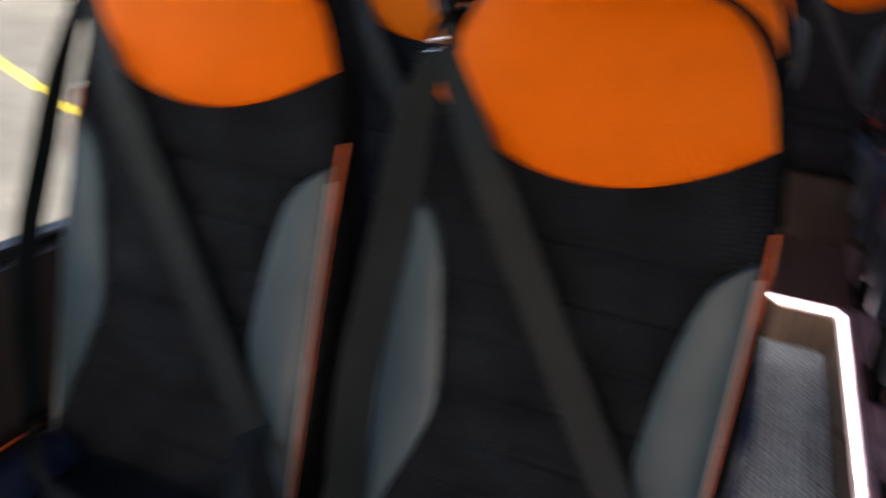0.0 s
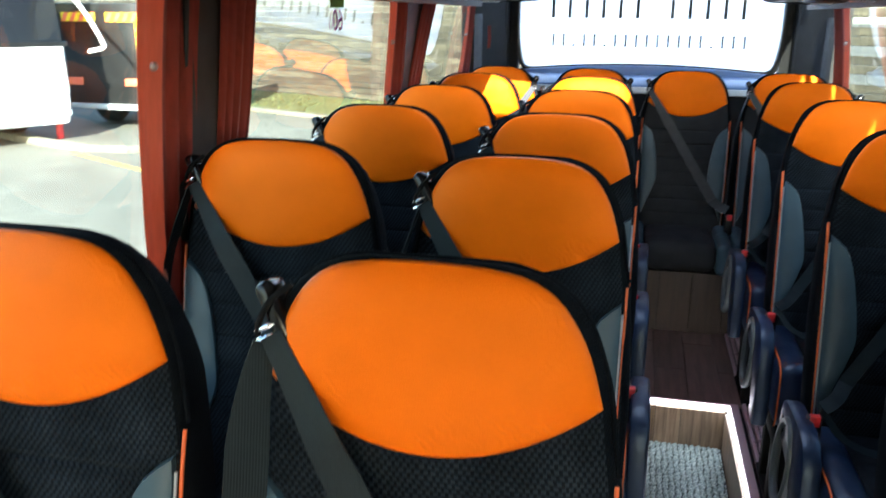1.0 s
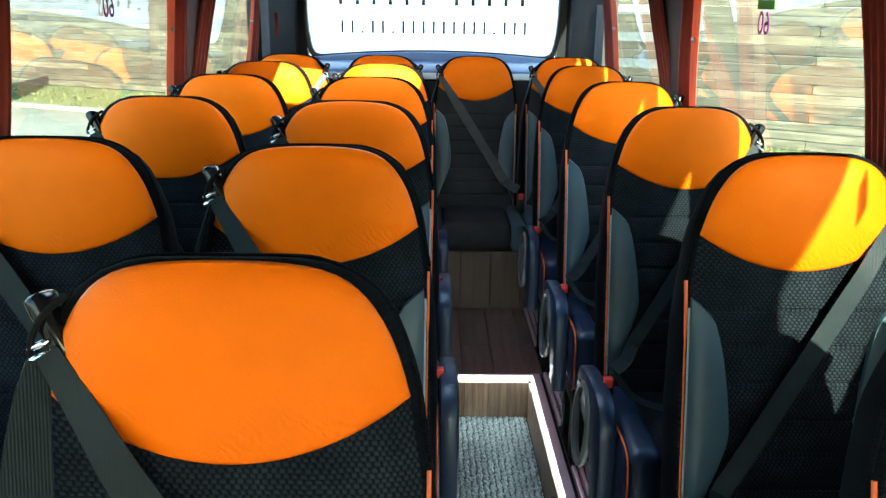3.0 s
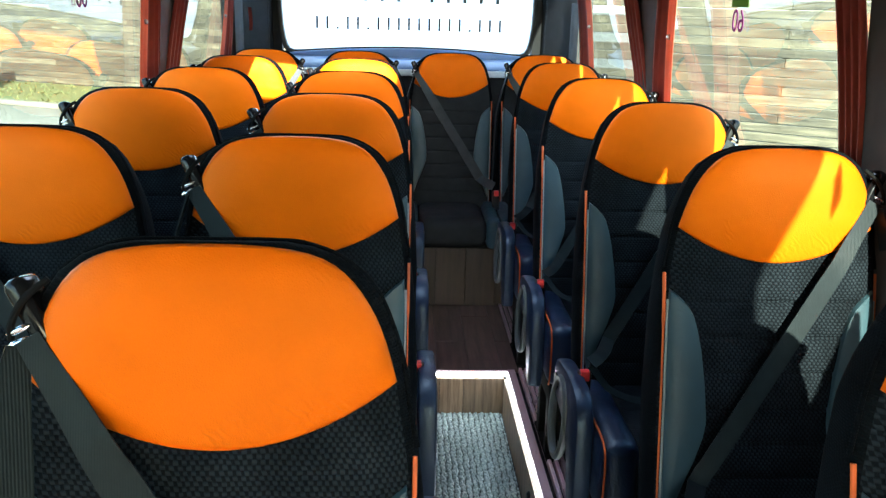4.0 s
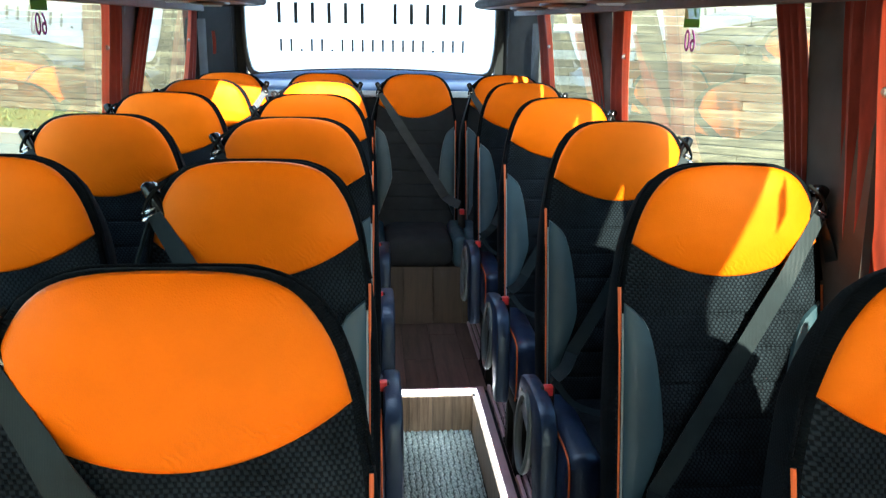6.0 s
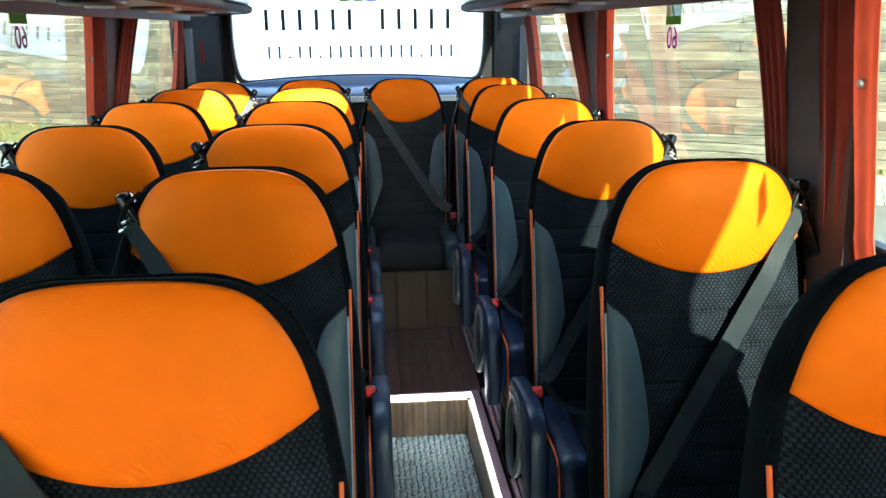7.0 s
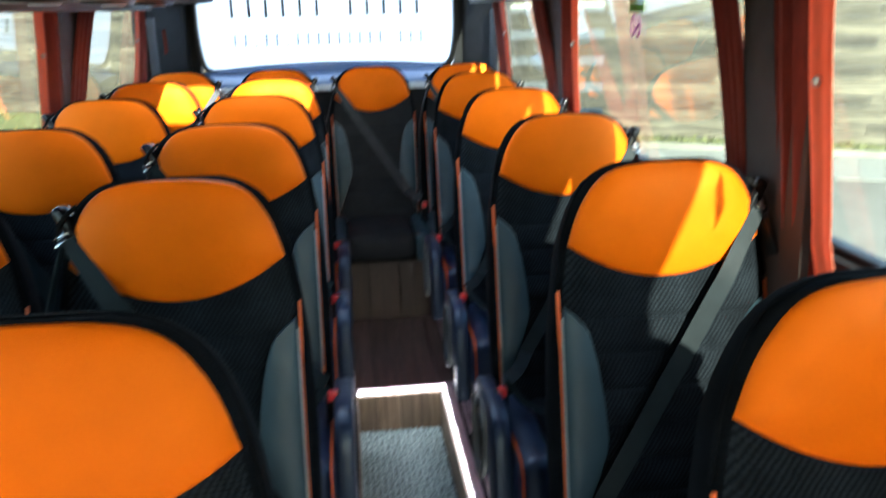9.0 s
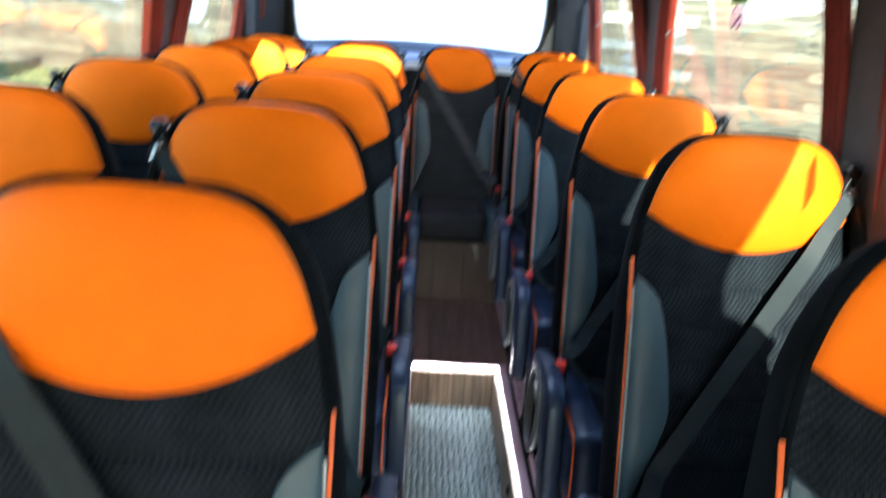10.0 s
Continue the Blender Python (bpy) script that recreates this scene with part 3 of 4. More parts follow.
for s in (-1, 1):
    prof = [(s * 0.903, 3.60), (s * 0.865, 3.60), (s * 0.848, 3.64), (s * 0.842, 3.70), (s * 0.848, 3.725), (s * 0.903, 3.725)]
    bm = loft(bmesh.new(), [[(x, y, z) for x, y in prof] for z in (FLOOR, 0.9, 1.36)])
    solid("corner_lining", bm, TRIM, "charcoal moulded lining ahead of the rear corner", "lining", "structure")
strap = thing("pull_strap", "dark red fabric pull strap hanging on the rear corner", "strap")
part("webbing", ribbon(bmesh.new(), smooth_path([(-0.815, 3.745, 1.30), (-0.811, 3.742, 1.24), (-0.813, 3.744, 1.185)], 4), Vector((0.35, -1, 0)), 0.016, 0.004), CURTAIN, strap)

# shelf below the rear window
shelf = thing("rear_parcel_shelf", "blue-grey moulded shelf behind the rear seats", "shelf")
bm = bmesh.new()
prof = [(3.62, 1.022), (3.64, 1.034), (3.88, 1.048), (3.948, 1.052), (3.948, 1.0), (3.62, 0.99)]
prism(bm, [(y, z) for y, z in prof], -0.73, 0.73, 0.004)
part("panel", bm, SHELF, shelf)
bm = bmesh.new()
box(bm, -0.73, 0.73, 3.598, 3.618, 0.982, 1.014, 0.006, 2)
part("edge_strip", bm, PALE, shelf, "pale moulded front edge")
bm = bmesh.new()
box(bm, -0.90, 0.90, 3.62, 3.70, FLOOR, 0.985, 0.004, 1)
part("partition", bm, DARK, shelf, "black partition")


# ---- luggage racks ----
RAIL_X = {1: 0.724, -1: 0.826}   # curtain rail header, inner face
DRAPE_X = {1: 0.790, -1: 0.872}


def rack(s):
    r = thing("luggage_rack", "brown overhead luggage rack with a black rounded rim", "luggage rack", "luggage racks")
    y0, y1 = -1.6, 3.32
    bm = bmesh.new()
    x0, x1 = sorted((s * 0.50, s * RAIL_X[s] - s * 0.003))
    box(bm, x0, x1, y0, y1, 1.425, 1.445, 0.004, 1)
    part("bottom_panel", bm, TAN, r, "tan wood-effect underside")
    bm = bmesh.new()
    edge = smooth_path([(s * 0.495, y0, 1.44), (s * 0.495, 1.0, 1.44), (s * 0.495, 3.0, 1.44), (s * 0.50, 3.24, 1.44), (s * 0.545, 3.325, 1.438), (s * 0.65, 3.335, 1.435), (s * 0.722, 3.335, 1.435)])
    tube(bm, edge, 0.019, 10)
    part("rim", bm, DARK, r, "black padded rim")
    bm = bmesh.new()
    x0, x1 = sorted((s * 0.49, s * 0.505))
    box(bm, x0, x1, y0, 3.25, 1.46, 1.60, 0.004, 1)
    part("fascia", bm, TAN, r, "tan wood-effect front board")
    for i in range(7):
        y = -1.1 + i * 0.66
        bm = bmesh.new()
        lo = []
        for z, k in ((1.426, 1.0), (1.418, 0.98), (1.414, 0.88)):
            lo.append([(s * 0.66 + 0.075 * k * math.cos(a), y + 0.17 * k * math.sin(a), z) for a in [2 * math.pi * q / 20 for q in range(20)]])
        loft(bm, lo)
        u = part("service_unit", bm, BLACK, r, "black reading-lamp and vent unit")
        bm = bmesh.new()
        tube(bm, [(s * 0.66 + 0.035 * math.cos(a), y + 0.05 + 0.035 * math.sin(a), 1.413) for a in [2 * math.pi * q / 16 for q in range(17)]], 0.005, 6)
        part("vent_ring", bm, PALE, u, "pale vent ring")


rack(-1)
rack(1)
for s in (-1, 1):
    bm = bmesh.new()
    x0, x1 = sorted((s * RAIL_X[s], s * (RAIL_X[s] + 0.012)))
    box(bm, x0, x1, -1.6, 3.60, 1.395, 1.600, 0.004, 1)
    solid("window_header", bm, LINING, "brown window header strip carrying the curtains", "trim", "structure")
for s, x1, x0, spans in ((1, 0.806, 0.818, ((0.515, 0.774, 0.491, 0.702), (2.078, 2.347, 1.972, 2.107))), (-1, 0.890, 0.903, ((0.78, 0.95, 0.72, 0.86), (2.40, 2.72, 2.25, 2.42)))):
    for y0, y1, q0, q1 in spans:
        bm = bmesh.new()
        lo = [[(s * x0, a, z), (s * x1, a + 0.006, z), (s * x1, b - 0.006, z), (s * x0, b, z)] for z, a, b in ((0.5, q0, q1), (0.95, q0, q1), (1.40, y0, y1), (1.775, y0, y1))]
        loft(bm, lo)
        solid("pillar_cover", bm, PILLAR, "brown-grey fabric-covered window pillar", "pillar", "structure")


# ---- curtains ----
def curtain(s, top, bottom, folds, lead, seed):
    """Pleated side curtain; lead is the end (0 or 1) with the flat hem and its stud."""
    c = thing("curtain", "dark red pleated velvet curtain gathered beside a window", "curtain", "window curtains")
    rn = random.Random(seed)
    bm = bmesh.new()
    n, rows = folds * 8, []
    ph = [rn.uniform(-0.4, 0.4) for _ in range(n + 1)]
    zs = [1.69 - 0.94 * i / 28 for i in range(29)]
    for z in zs:
        f = max(0, 1.41 - z) / 0.45
        a, e = (top[k] + (bottom[k] - top[k]) * min(f, 1.25) for k in (0, 1))
        # hidden flares at top and foot, added to the shape to block sun
        if lead == 0:
            a -= 4.0 * max(0, min(z, 1.48) - 1.42) + (0.6 if s > 0 else 0.0) * max(0, 1.0 - z)
        row = []
        for i in range(n + 1):
            t = i / n
            flat = max(0.12, min(1.0, (t - 0.36) / 0.2)) if lead == 0 else 1.0
            amp = (0.010 + 0.006 * min(f, 1)) * flat
            x = DRAPE_X[s] + 0.03 * min(f, 1) - amp * math.sin(2 * math.pi * folds * t + ph[i] * 0.5 + 0.5 * f) - 0.004 * math.sin(9 * z + seed)
            row.append((s * x, a + (e - a) * t + 0.004 * flat * math.sin(5 * z + 3 * t + seed), z))
        rows.append(row)
    cut = int(n * 0.42) if lead == 0 else 0
    loops = [r[cut:] + [(x + s * 0.0025, y, z) for x, y, z in reversed(r[cut:])] for r in rows]
    loft(bm, loops)
    part("drape", bm, CURTAIN, c)
    if lead:
        return
    bm = bmesh.new()
    loft(bm, [r[:cut + 1] + [(x + s * 0.0015, y, z) for x, y, z in reversed(r[:cut + 1])] for r in rows])
    part("hem", bm, HEM, c, "flat hem band, its orange-red lightened for sun behind it")
    y = top[lead] + (bottom[lead] - top[lead]) * 0.45 + (0.035 if lead == 0 else -0.035)
    bm = bmesh.new()
    x = DRAPE_X[s] + 0.03 * 0.40 - 0.006
    z = 1.26
    tube(bm, [(s * x, y, z), (s * (x - 0.006), y, z), (s * (x - 0.010), y, z)], [0.0085, 0.0085, 0.005], 12)
    part("stud", bm, STUD, c, "dull nickel press stud")


curtain(1, (0.446, 0.623), (0.440, 0.592), 4, 0, 2)
curtain(1, (0.768, 0.880), (0.688, 0.748), 4, 1, 6)
curtain(1, (1.825, 2.026), (1.845, 2.033), 4, 0, 10)
curtain(1, (2.271, 2.462), (2.033, 2.185), 4, 1, 14)
curtain(1, (3.053, 3.345), (2.902, 3.166), 4, 0, 18)
curtain(-1, (0.592, 0.815), (0.590, 0.775), 4, 0, 0)
curtain(-1, (0.916, 1.068), (0.848, 0.984), 4, 1, 4)
curtain(-1, (2.108, 2.33), (2.123, 2.332), 4, 0, 8)
curtain(-1, (2.603, 2.815), (2.332, 2.499), 4, 1, 12)
curtain(-1, (3.472, 3.64), (3.294, 3.586), 4, 0, 16)


# ---- passenger seats ----
ZC = 0.985                       # height of the headrest panel's lower corners
SR, CR = math.sin(math.atan(0.18)), math.cos(math.atan(0.18))
HALF = [(0.1415, 0.040), (0.1405, 0.070), (0.136, 0.095), (0.127, 0.118), (0.110, 0.141), (0.088, 0.157), (0.062, 0.168), (0.030, 0.178), (0.0, 0.184), (-0.04, 0.190), (-0.08, 0.196), (-0.15, 0.204), (-0.3, 0.210), (-0.6, 0.205)]
POW = 4.5


def half(v):
    for (v0, h0), (v1, h1) in zip(HALF, HALF[1:]):
        if v >= v1:
            return h0 + (h1 - h0) * min(max((v0 - v) / (v0 - v1), 0), 1)
    return HALF[-1][1]


def depth(v):
    f = min(max((0.1415 - v) / 0.16, 0), 1)
    return 0.014 * (1 - f) ** 3, 0.046 + 0.049 * math.sqrt(f) * f ** 0.3


def on(u, v, d):
    """A place on the seat back: across, up along it, and behind its front plane."""
    v *= 0.985
    d -= 0.009 + 0.035 * min(max((v + 0.03) / 0.18, 0), 1) ** 1.5
    return Vector((0.97 * u, v * SR + d * CR, ZC + v * CR - d * SR))


def face(u, v):
    h = half(v)
    d0, dd = depth(v)
    t = min(abs(u) / h, 1)
    return d0 + dd / 2 * (1 - (1 - t ** POW) ** (1 / POW))


SEAMS = [-0.128 - 0.064 * i for i in range(7)]   # sewn channels across the back


def quilt(u, v):
    near = min(abs(v - q) for q in SEAMS)
    swell = 0.003 * min(1, near / 0.032) ** 0.5 if v < -0.09 else 0.003
    return (0.003 - swell + 0.005 * max(0, 1 - near / 0.0045)) * max(0, 1 - (abs(u) / 0.17) ** 6)


def back_body():
    bm = bmesh.new()
    vs = [-0.60 + 0.0098 * i for i in range(70)]
    vs = [v for v in vs if v < 0.08 and min(abs(v - q) for q in SEAMS) > 0.007]
    vs = sorted(vs + [q + d for q in SEAMS for d in (-0.0052, -0.002, 0.002, 0.0052)]) + [0.088, 0.099, 0.110, 0.120, 0.127, 0.132, 0.136, 0.139, 0.1405, 0.1415]
    loops = []
    for v in vs:
        h = half(v)
        d0, dd = depth(v)
        loop = []
        for i in range(36):
            a = 2 * math.pi * i / 36
            cx, cy = math.cos(a), math.sin(a)
            u = h * math.copysign(abs(cx) ** (2 / POW), cx)
            d = d0 + dd / 2 + dd / 2 * math.copysign(abs(cy) ** (2 / POW), cy)
            if cy < 0:
                d += quilt(u, v)
            loop.append(on(u, v, d))
        loops.append(loop)
    loft(bm, loops)
    bm.faces.ensure_lookup_table()
    for k, f in enumerate(bm.faces):
        if k < 36 * (len(vs) - 1):
            i, v = k % 36, vs[k // 36]
            f.material_index = 0 if 21 <= i <= 32 and v < 0.02 else 1
        else:
            f.material_index = 1
    return bm


def padded(outline, dome, lift=0.004):
    """A cushion panel sewn on the front of the back: an outline in (u, v), domed."""
    bm = bmesh.new()
    c = Vector((sum(p[0] for p in outline) / len(outline), sum(p[1] for p in outline) / len(outline)))
    loops = []
    for s in (1.0, 0.995, 0.975, 0.94, 0.88, 0.78, 0.62, 0.42, 0.2):
        loop = []
        for p in outline:
            q = c + (Vector(p) - c) * s
            r = face(q.x, q.y) - lift * min(1, (1 - s) * 60) - dome * (1 - s ** 3.2)
            loop.append(on(q.x, q.y, r + (0.004 if s == 1 else 0)))
        loops.append(loop)
    rows = [[bm.verts.new(p) for p in l] for l in loops]
    n = len(outline)
    for a, b in zip(rows, rows[1:]):
        for i in range(n):
            j = (i + 1) % n
            bm.faces.new((a[i], a[j], b[j], b[i]))
    mid = bm.verts.new(on(c.x, c.y, face(c.x, c.y) - lift - dome))
    for i in range(n):
        bm.faces.new((rows[-1][i], rows[-1][(i + 1) % n], mid))
    return bm


TAPER = [(0.174, 0.001), (0.169, 0.022), (0.1625, 0.045), (0.154, 0.068), (0.141, 0.092), (0.125, 0.112), (0.104, 0.1265), (0.076, 0.135), (0.040, 0.139)]
CROWN = smooth_path(TAPER + [(0.0, 0.140)] + [(-u, v) for u, v in reversed(TAPER)], 2)


def head_outline(drop):
    """The orange panel's outline; drop is the depth of its lower arc."""
    return [(p.x, p.y) for p in CROWN] + [(-0.174 + 0.348 * i / 24, 0.001 - drop * (1 - (1 - 2 * i / 24) ** 2)) for i in range(1, 24)]


SIDE = [(0.184, -0.105), (0.168, -0.117), (0.151, -0.134), (0.141, -0.152), (0.134, -0.175), (0.126, -0.21), (0.117, -0.27), (0.112, -0.325), (0.111, -0.345), (0.115, -0.37), (0.130, -0.415), (0.150, -0.465), (0.170, -0.52),
        (0.178, -0.540), (0.181, -0.51), (0.184, -0.45), (0.185, -0.38), (0.1855, -0.28), (0.186, -0.20), (0.186, -0.14)]


def build_seat(name, label, guide, arm, slope, boxed=False, twisted=False):
    """twisted: the strap behind the guide hangs face on. guide: the side (-1, 1) of the belt's shoulder guide. arm: the side of the armrest, or 0. boxed: set on a boxed-in base."""
    cloth = RIBBED_LIT if boxed else WEAVE
    s = thing(name, label, "passenger seat", "passenger seats")
    g = guide
    part("backrest", back_body(), [cloth, EDGE], s, "black cloth back with sewn channels, toned paler for rear light" if boxed else "black basket-weave upholstery with quilted seams")
    part("headrest_panel", padded(head_outline(0.060 if g > 0 else 0.067), 0.016), ORANGE, s, "bright orange leather head panel")
    for k in (-1, 1):
        part("back_bolster", padded([(k * u, v) for u, v in SIDE], 0.005, 0.007), GREY, s, "grey leather side bolster")
        vs = [-0.078 - 0.50 * i / 24 for i in range(25)]
        bm = tube(bmesh.new(), [on(k * (0.1925 + 0.006 * v), v, face(0.190, v) - 0.001) for v in vs], [(0.0032 if i < 5 else 0.0019) if k < 0 < g else (0.0024 if i < 5 else 0.0011) for i in range(25)], 8)
        part("piping", bm, PIPE_ORANGE, s, "orange leather piping")
        vs = [-0.125 - 0.45 * i / 20 for i in range(21)]
        bm = tube(bmesh.new(), [on(k * (0.1875 + 0.004 * v), v, face(0.1875, v) - 0.004) for v in vs], 0.0022, 6)
        part("bolster_piping", bm, PIPE_GREY, s, "pale grey piping")
    # rim tape round the head
    seq = [(-0.07, 0.195), (-0.03, 0.188), (0.0, 0.184), (0.03, 0.178), (0.062, 0.168), (0.088, 0.157), (0.110, 0.141), (0.127, 0.118), (0.136, 0.095), (0.1405, 0.070)]
    rim = [on(-h + 0.001, v, 0.022 + depth(v)[0]) for v, h in seq] + [on(0, 0.1415, 0.032)] + [on(h - 0.001, v, 0.022 + depth(v)[0]) for v, h in reversed(seq)]
    part("edge_piping", tube(bmesh.new(), smooth_path(rim, 4), 0.0030, 8), EDGE, s, "black knitted edge piping")
    # cushion
    if boxed:
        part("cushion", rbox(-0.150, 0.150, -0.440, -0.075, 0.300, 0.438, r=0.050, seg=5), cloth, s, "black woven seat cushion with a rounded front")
        for k in (-1, 1):
            x0, x1 = sorted((k * 0.146, k * 0.208))
            part("cushion_bolster", rbox(x0, x1, -0.446, -0.075, 0.298, 0.444, r=0.028, seg=4), GREY, s, "grey leather cushion side")
    else:
        part("cushion", rbox(-0.128, 0.128, -0.435, -0.075, 0.27, 0.432, r=0.03, seg=3), WEAVE, s, "black woven seat cushion")
        for k in (-1, 1):
            x0, x1 = sorted((k * 0.118, k * 0.205))
            b = part("cushion_bolster", rbox(x0, x1, -0.445, -0.09, 0.255, 0.452, r=0.036, seg=4), NAVY, s, "dark leather cushion side")
            pth = smooth_path([(k * 0.199, -0.11, 0.446), (k * 0.199, -0.30, 0.446), (k * 0.199, -0.405, 0.442), (k * 0.199, -0.438, 0.405), (k * 0.199, -0.440, 0.30), (k * 0.199, -0.428, 0.265)], 5)
            part("piping", tube(bmesh.new(), pth, 0.0026, 6), PIPE_ORANGE, b, "orange piping")
        part("seat_base", rbox(-0.19, 0.19, -0.40, -0.05, 0.185, 0.262, r=0.008), STEEL, s)
        for k in (-1, 1):
            bm = bmesh.new()
            x0, x1 = sorted((k * 0.125, k * 0.165))
            if arm:
                box(bm, x0, x1, -0.27, -0.23, FLOOR + 0.012, 0.19, 0.004, 1)
            box(bm, x0, x1, -0.12, -0.08, FLOOR + 0.012, 0.19, 0.004, 1)
            box(bm, x0, x1, -0.30 if arm else -0.14, -0.04, FLOOR + 0.001, FLOOR + 0.014, 0.003, 1)
            part("leg", bm, STEEL, s, "black steel leg frame")
    # belt: shoulder guide, straps, buckle
    bm = bmesh.new()
    m = Matrix.Translation(on(g * 0.165, 0.072, 0.022)) @ pose(0, 0, 0, -10, g * 27, 0)
    box(bm, -0.0115, 0.0115, -0.018, 0.018, -0.036, 0.034, 0.009, 4, m)
    gd = part("belt_guide", bm, GLOSS, s, "glossy black shoulder belt guide")
    lp = smooth_path([on(g * 0.146, 0.104, 0.014), on(g * 0.166, 0.086, 0.004), on(g * 0.179, 0.062, 0.0), on(g * 0.182, 0.046, 0.002)], 5)
    part("loop", tube(bmesh.new(), lp, 0.0034, 8), STEEL, gd, "black strap loop")
    for v, w in ((0.060, 0.0034), (0.047, 0.0042)):
        lp = [on(g * (0.163 + 0.022 * k / 6), v - 0.010 * k / 6, 0.001) for k in range(7)]
        part("roller", tube(bmesh.new(), lp, [w * q for q in (0.4, 0.9, 1, 1, 1, 0.9, 0.4)], 10), CHROME, gd, "chrome roller")
    bx, by, bz = -g * 0.203, -0.205, 0.505
    pts, nor = [], []
    for i in range(15):
        v = 0.048 - 0.493 * i / 14
        u = g * (0.166 - slope * (0.048 - v))
        lift = 0.010 + 0.016 * min(1, i / 3)
        pts.append(on(u, v, face(min(abs(u), half(v) * 0.9), v) - lift))
        nor.append(Vector((0, -1, 0.15)))
    end = Vector((bx + g * 0.012, by - 0.008, bz + 0.035))
    last = pts[-1]
    for k in (0.35, 0.7, 1.0):
        pts.append(last.lerp(end, k) + Vector((0, -0.02 * math.sin(math.pi * k), 0)))
        nor.append(Vector((0, -1, 0.35 + 0.4 * k)))
    many = 2 * (len(pts) - 1) + 1
    turn = [Vector((0, -1, 0.2)).lerp(Vector((-0.35, -0.75, 0.75)), (i / many) ** 1.5 if g > 0 and not boxed else 0) for i in range(many)]
    part("shoulder_belt", ribbon(bmesh.new(), smooth_path(pts, 2), turn, [0.024 + (0.017 if g < 0 else 0.008) * min(1, i / 8) for i in range(2 * (len(pts) - 1) + 1)]), LIT_BELT if boxed else BELT, s, "grey shoulder belt webbing")
    pts = smooth_path([(bx + g * 0.012, by - 0.008, bz + 0.030), (bx + g * 0.06, by - 0.03, bz - 0.025), (-g * 0.05, -0.225, 0.447), (g * 0.10, -0.20, 0.450), (g * 0.19, -0.13, 0.462), (g * 0.225, -0.06, 0.43)], 5)
    if not boxed:
        part("lap_belt", ribbon(bmesh.new(), pts, Vector((0, -0.75, 1)), 0.017), BELT, s, "dark grey lap belt webbing")
    if twisted:
        pts = [on(g * 0.174, 0.040, -0.002), on(g * 0.180, 0.0, -0.012), on(g * 0.185, -0.06, -0.018), on(g * 0.187, -0.15, -0.022), (g * 0.187, -0.112, 0.66), (g * 0.182, -0.135, 0.40)]
    else:
        pts = [on(g * 0.174, 0.040, 0.0), on(g * 0.186, 0.0, -0.006), on(g * 0.203, -0.06, -0.006), on(g * 0.220, -0.15, -0.004), (g * 0.222, -0.085, 0.66), (g * 0.224, -0.09, 0.40)]
    pts = smooth_path(pts, 5)
    wide = [0.022 + 0.024 * min(1, i / 11) for i in range(len(pts))]
    part("hanging_belt", ribbon(bmesh.new(), pts, Vector((0.62, -0.75, 0.1)) if twisted else Vector((1, 0.08, 0.1)), wide), BELT, s, "dark grey belt webbing hanging from the guide")
    bm = bmesh.new()
    box(bm, bx - 0.016, bx + 0.016, by - 0.011, by + 0.011, bz - 0.075, bz + 0.012, 0.005, 2)
    bk = part("buckle", bm, BLACK, s, "black belt buckle")
    bm = bmesh.new()
    box(bm, bx - 0.0105, bx + 0.0105, by - 0.015, by + 0.004, bz - 0.010, bz + 0.015, 0.002, 2)
    part("button", bm, RED, bk, "red release button")
    bm = tube(bmesh.new(), [(bx, by, bz - 0.07), (bx, by + 0.05, bz - 0.14), (bx, by + 0.08, bz - 0.22)], 0.008, 6)
    part("stalk", bm, BLACK, bk)
    if arm:
        prof = [(-0.06, 0.465), (-0.075, 0.490), (-0.12, 0.502), (-0.20, 0.510), (-0.27, 0.512), (-0.315, 0.500), (-0.342, 0.470), (-0.352, 0.43), (-0.358, 0.34), (-0.360, 0.25), (-0.350, 0.222), (-0.325, 0.212), (-0.300, 0.222), (-0.285, 0.26), (-0.262, 0.33), (-0.215, 0.375), (-0.14, 0.395), (-0.075, 0.410)]
        x0, x1 = sorted((arm * 0.205, arm * 0.246))
        a = part("armrest", prism(bmesh.new(), prof, x0, x1, 0.010), NAVY, s, "dark navy padded leather armrest")
        if arm < 0:
            ring = [(arm * 0.245, -0.150 + 0.078 * math.cos(q) - 0.030 * math.sin(q), 0.365 + 0.115 * math.sin(q)) for q in [2 * math.pi * i / 28 for i in range(29)]]
            part("recline_ring", tube(bmesh.new(), ring, 0.0105, 8), SATIN, a, "satin grey oval recline handle")
        part("pivot", tube(bmesh.new(), [(arm * 0.19, -0.10, 0.44), (arm * 0.249, -0.10, 0.44)], 0.022, 14), BLACK, a)
        part("hinge_bracket", rbox(*sorted((arm * 0.192, arm * 0.208)), -0.13, -0.03, 0.24, 0.46, r=0.006), BLACK, a)
    return s


ROWS = [0.0, 0.644, 1.300, 1.988, 2.604]
WROWS = [0.0, 0.695, 1.354, 2.030, 2.660]
RROWS = [-0.015, 0.607, 1.253, 1.923, 2.626]
XM, XW, XR = -0.202, -0.650, 0.617
TXT = "orange and black coach seat, %s"
WIDE = Matrix.Diagonal((1.04, 1, 1, 1))
first = build_seat("passenger_seat", TXT % "aisle armrest, its belt strap turned outward", -1, 1, 0.62, False, True)
first.matrix_basis = pose(XM + 0.003, ROWS[0], 0) @ WIDE
aisle = build_seat("passenger_seat", TXT % "aisle armrest in a double row", -1, 1, 0.62)
aisle.matrix_basis = pose(XM, ROWS[1], 0) @ WIDE
wind = build_seat("passenger_seat", TXT % "no armrest beside the window", -1, 0, 0.62)
wind.matrix_basis = pose(XW - 0.022, WROWS[0], 0) @ WIDE
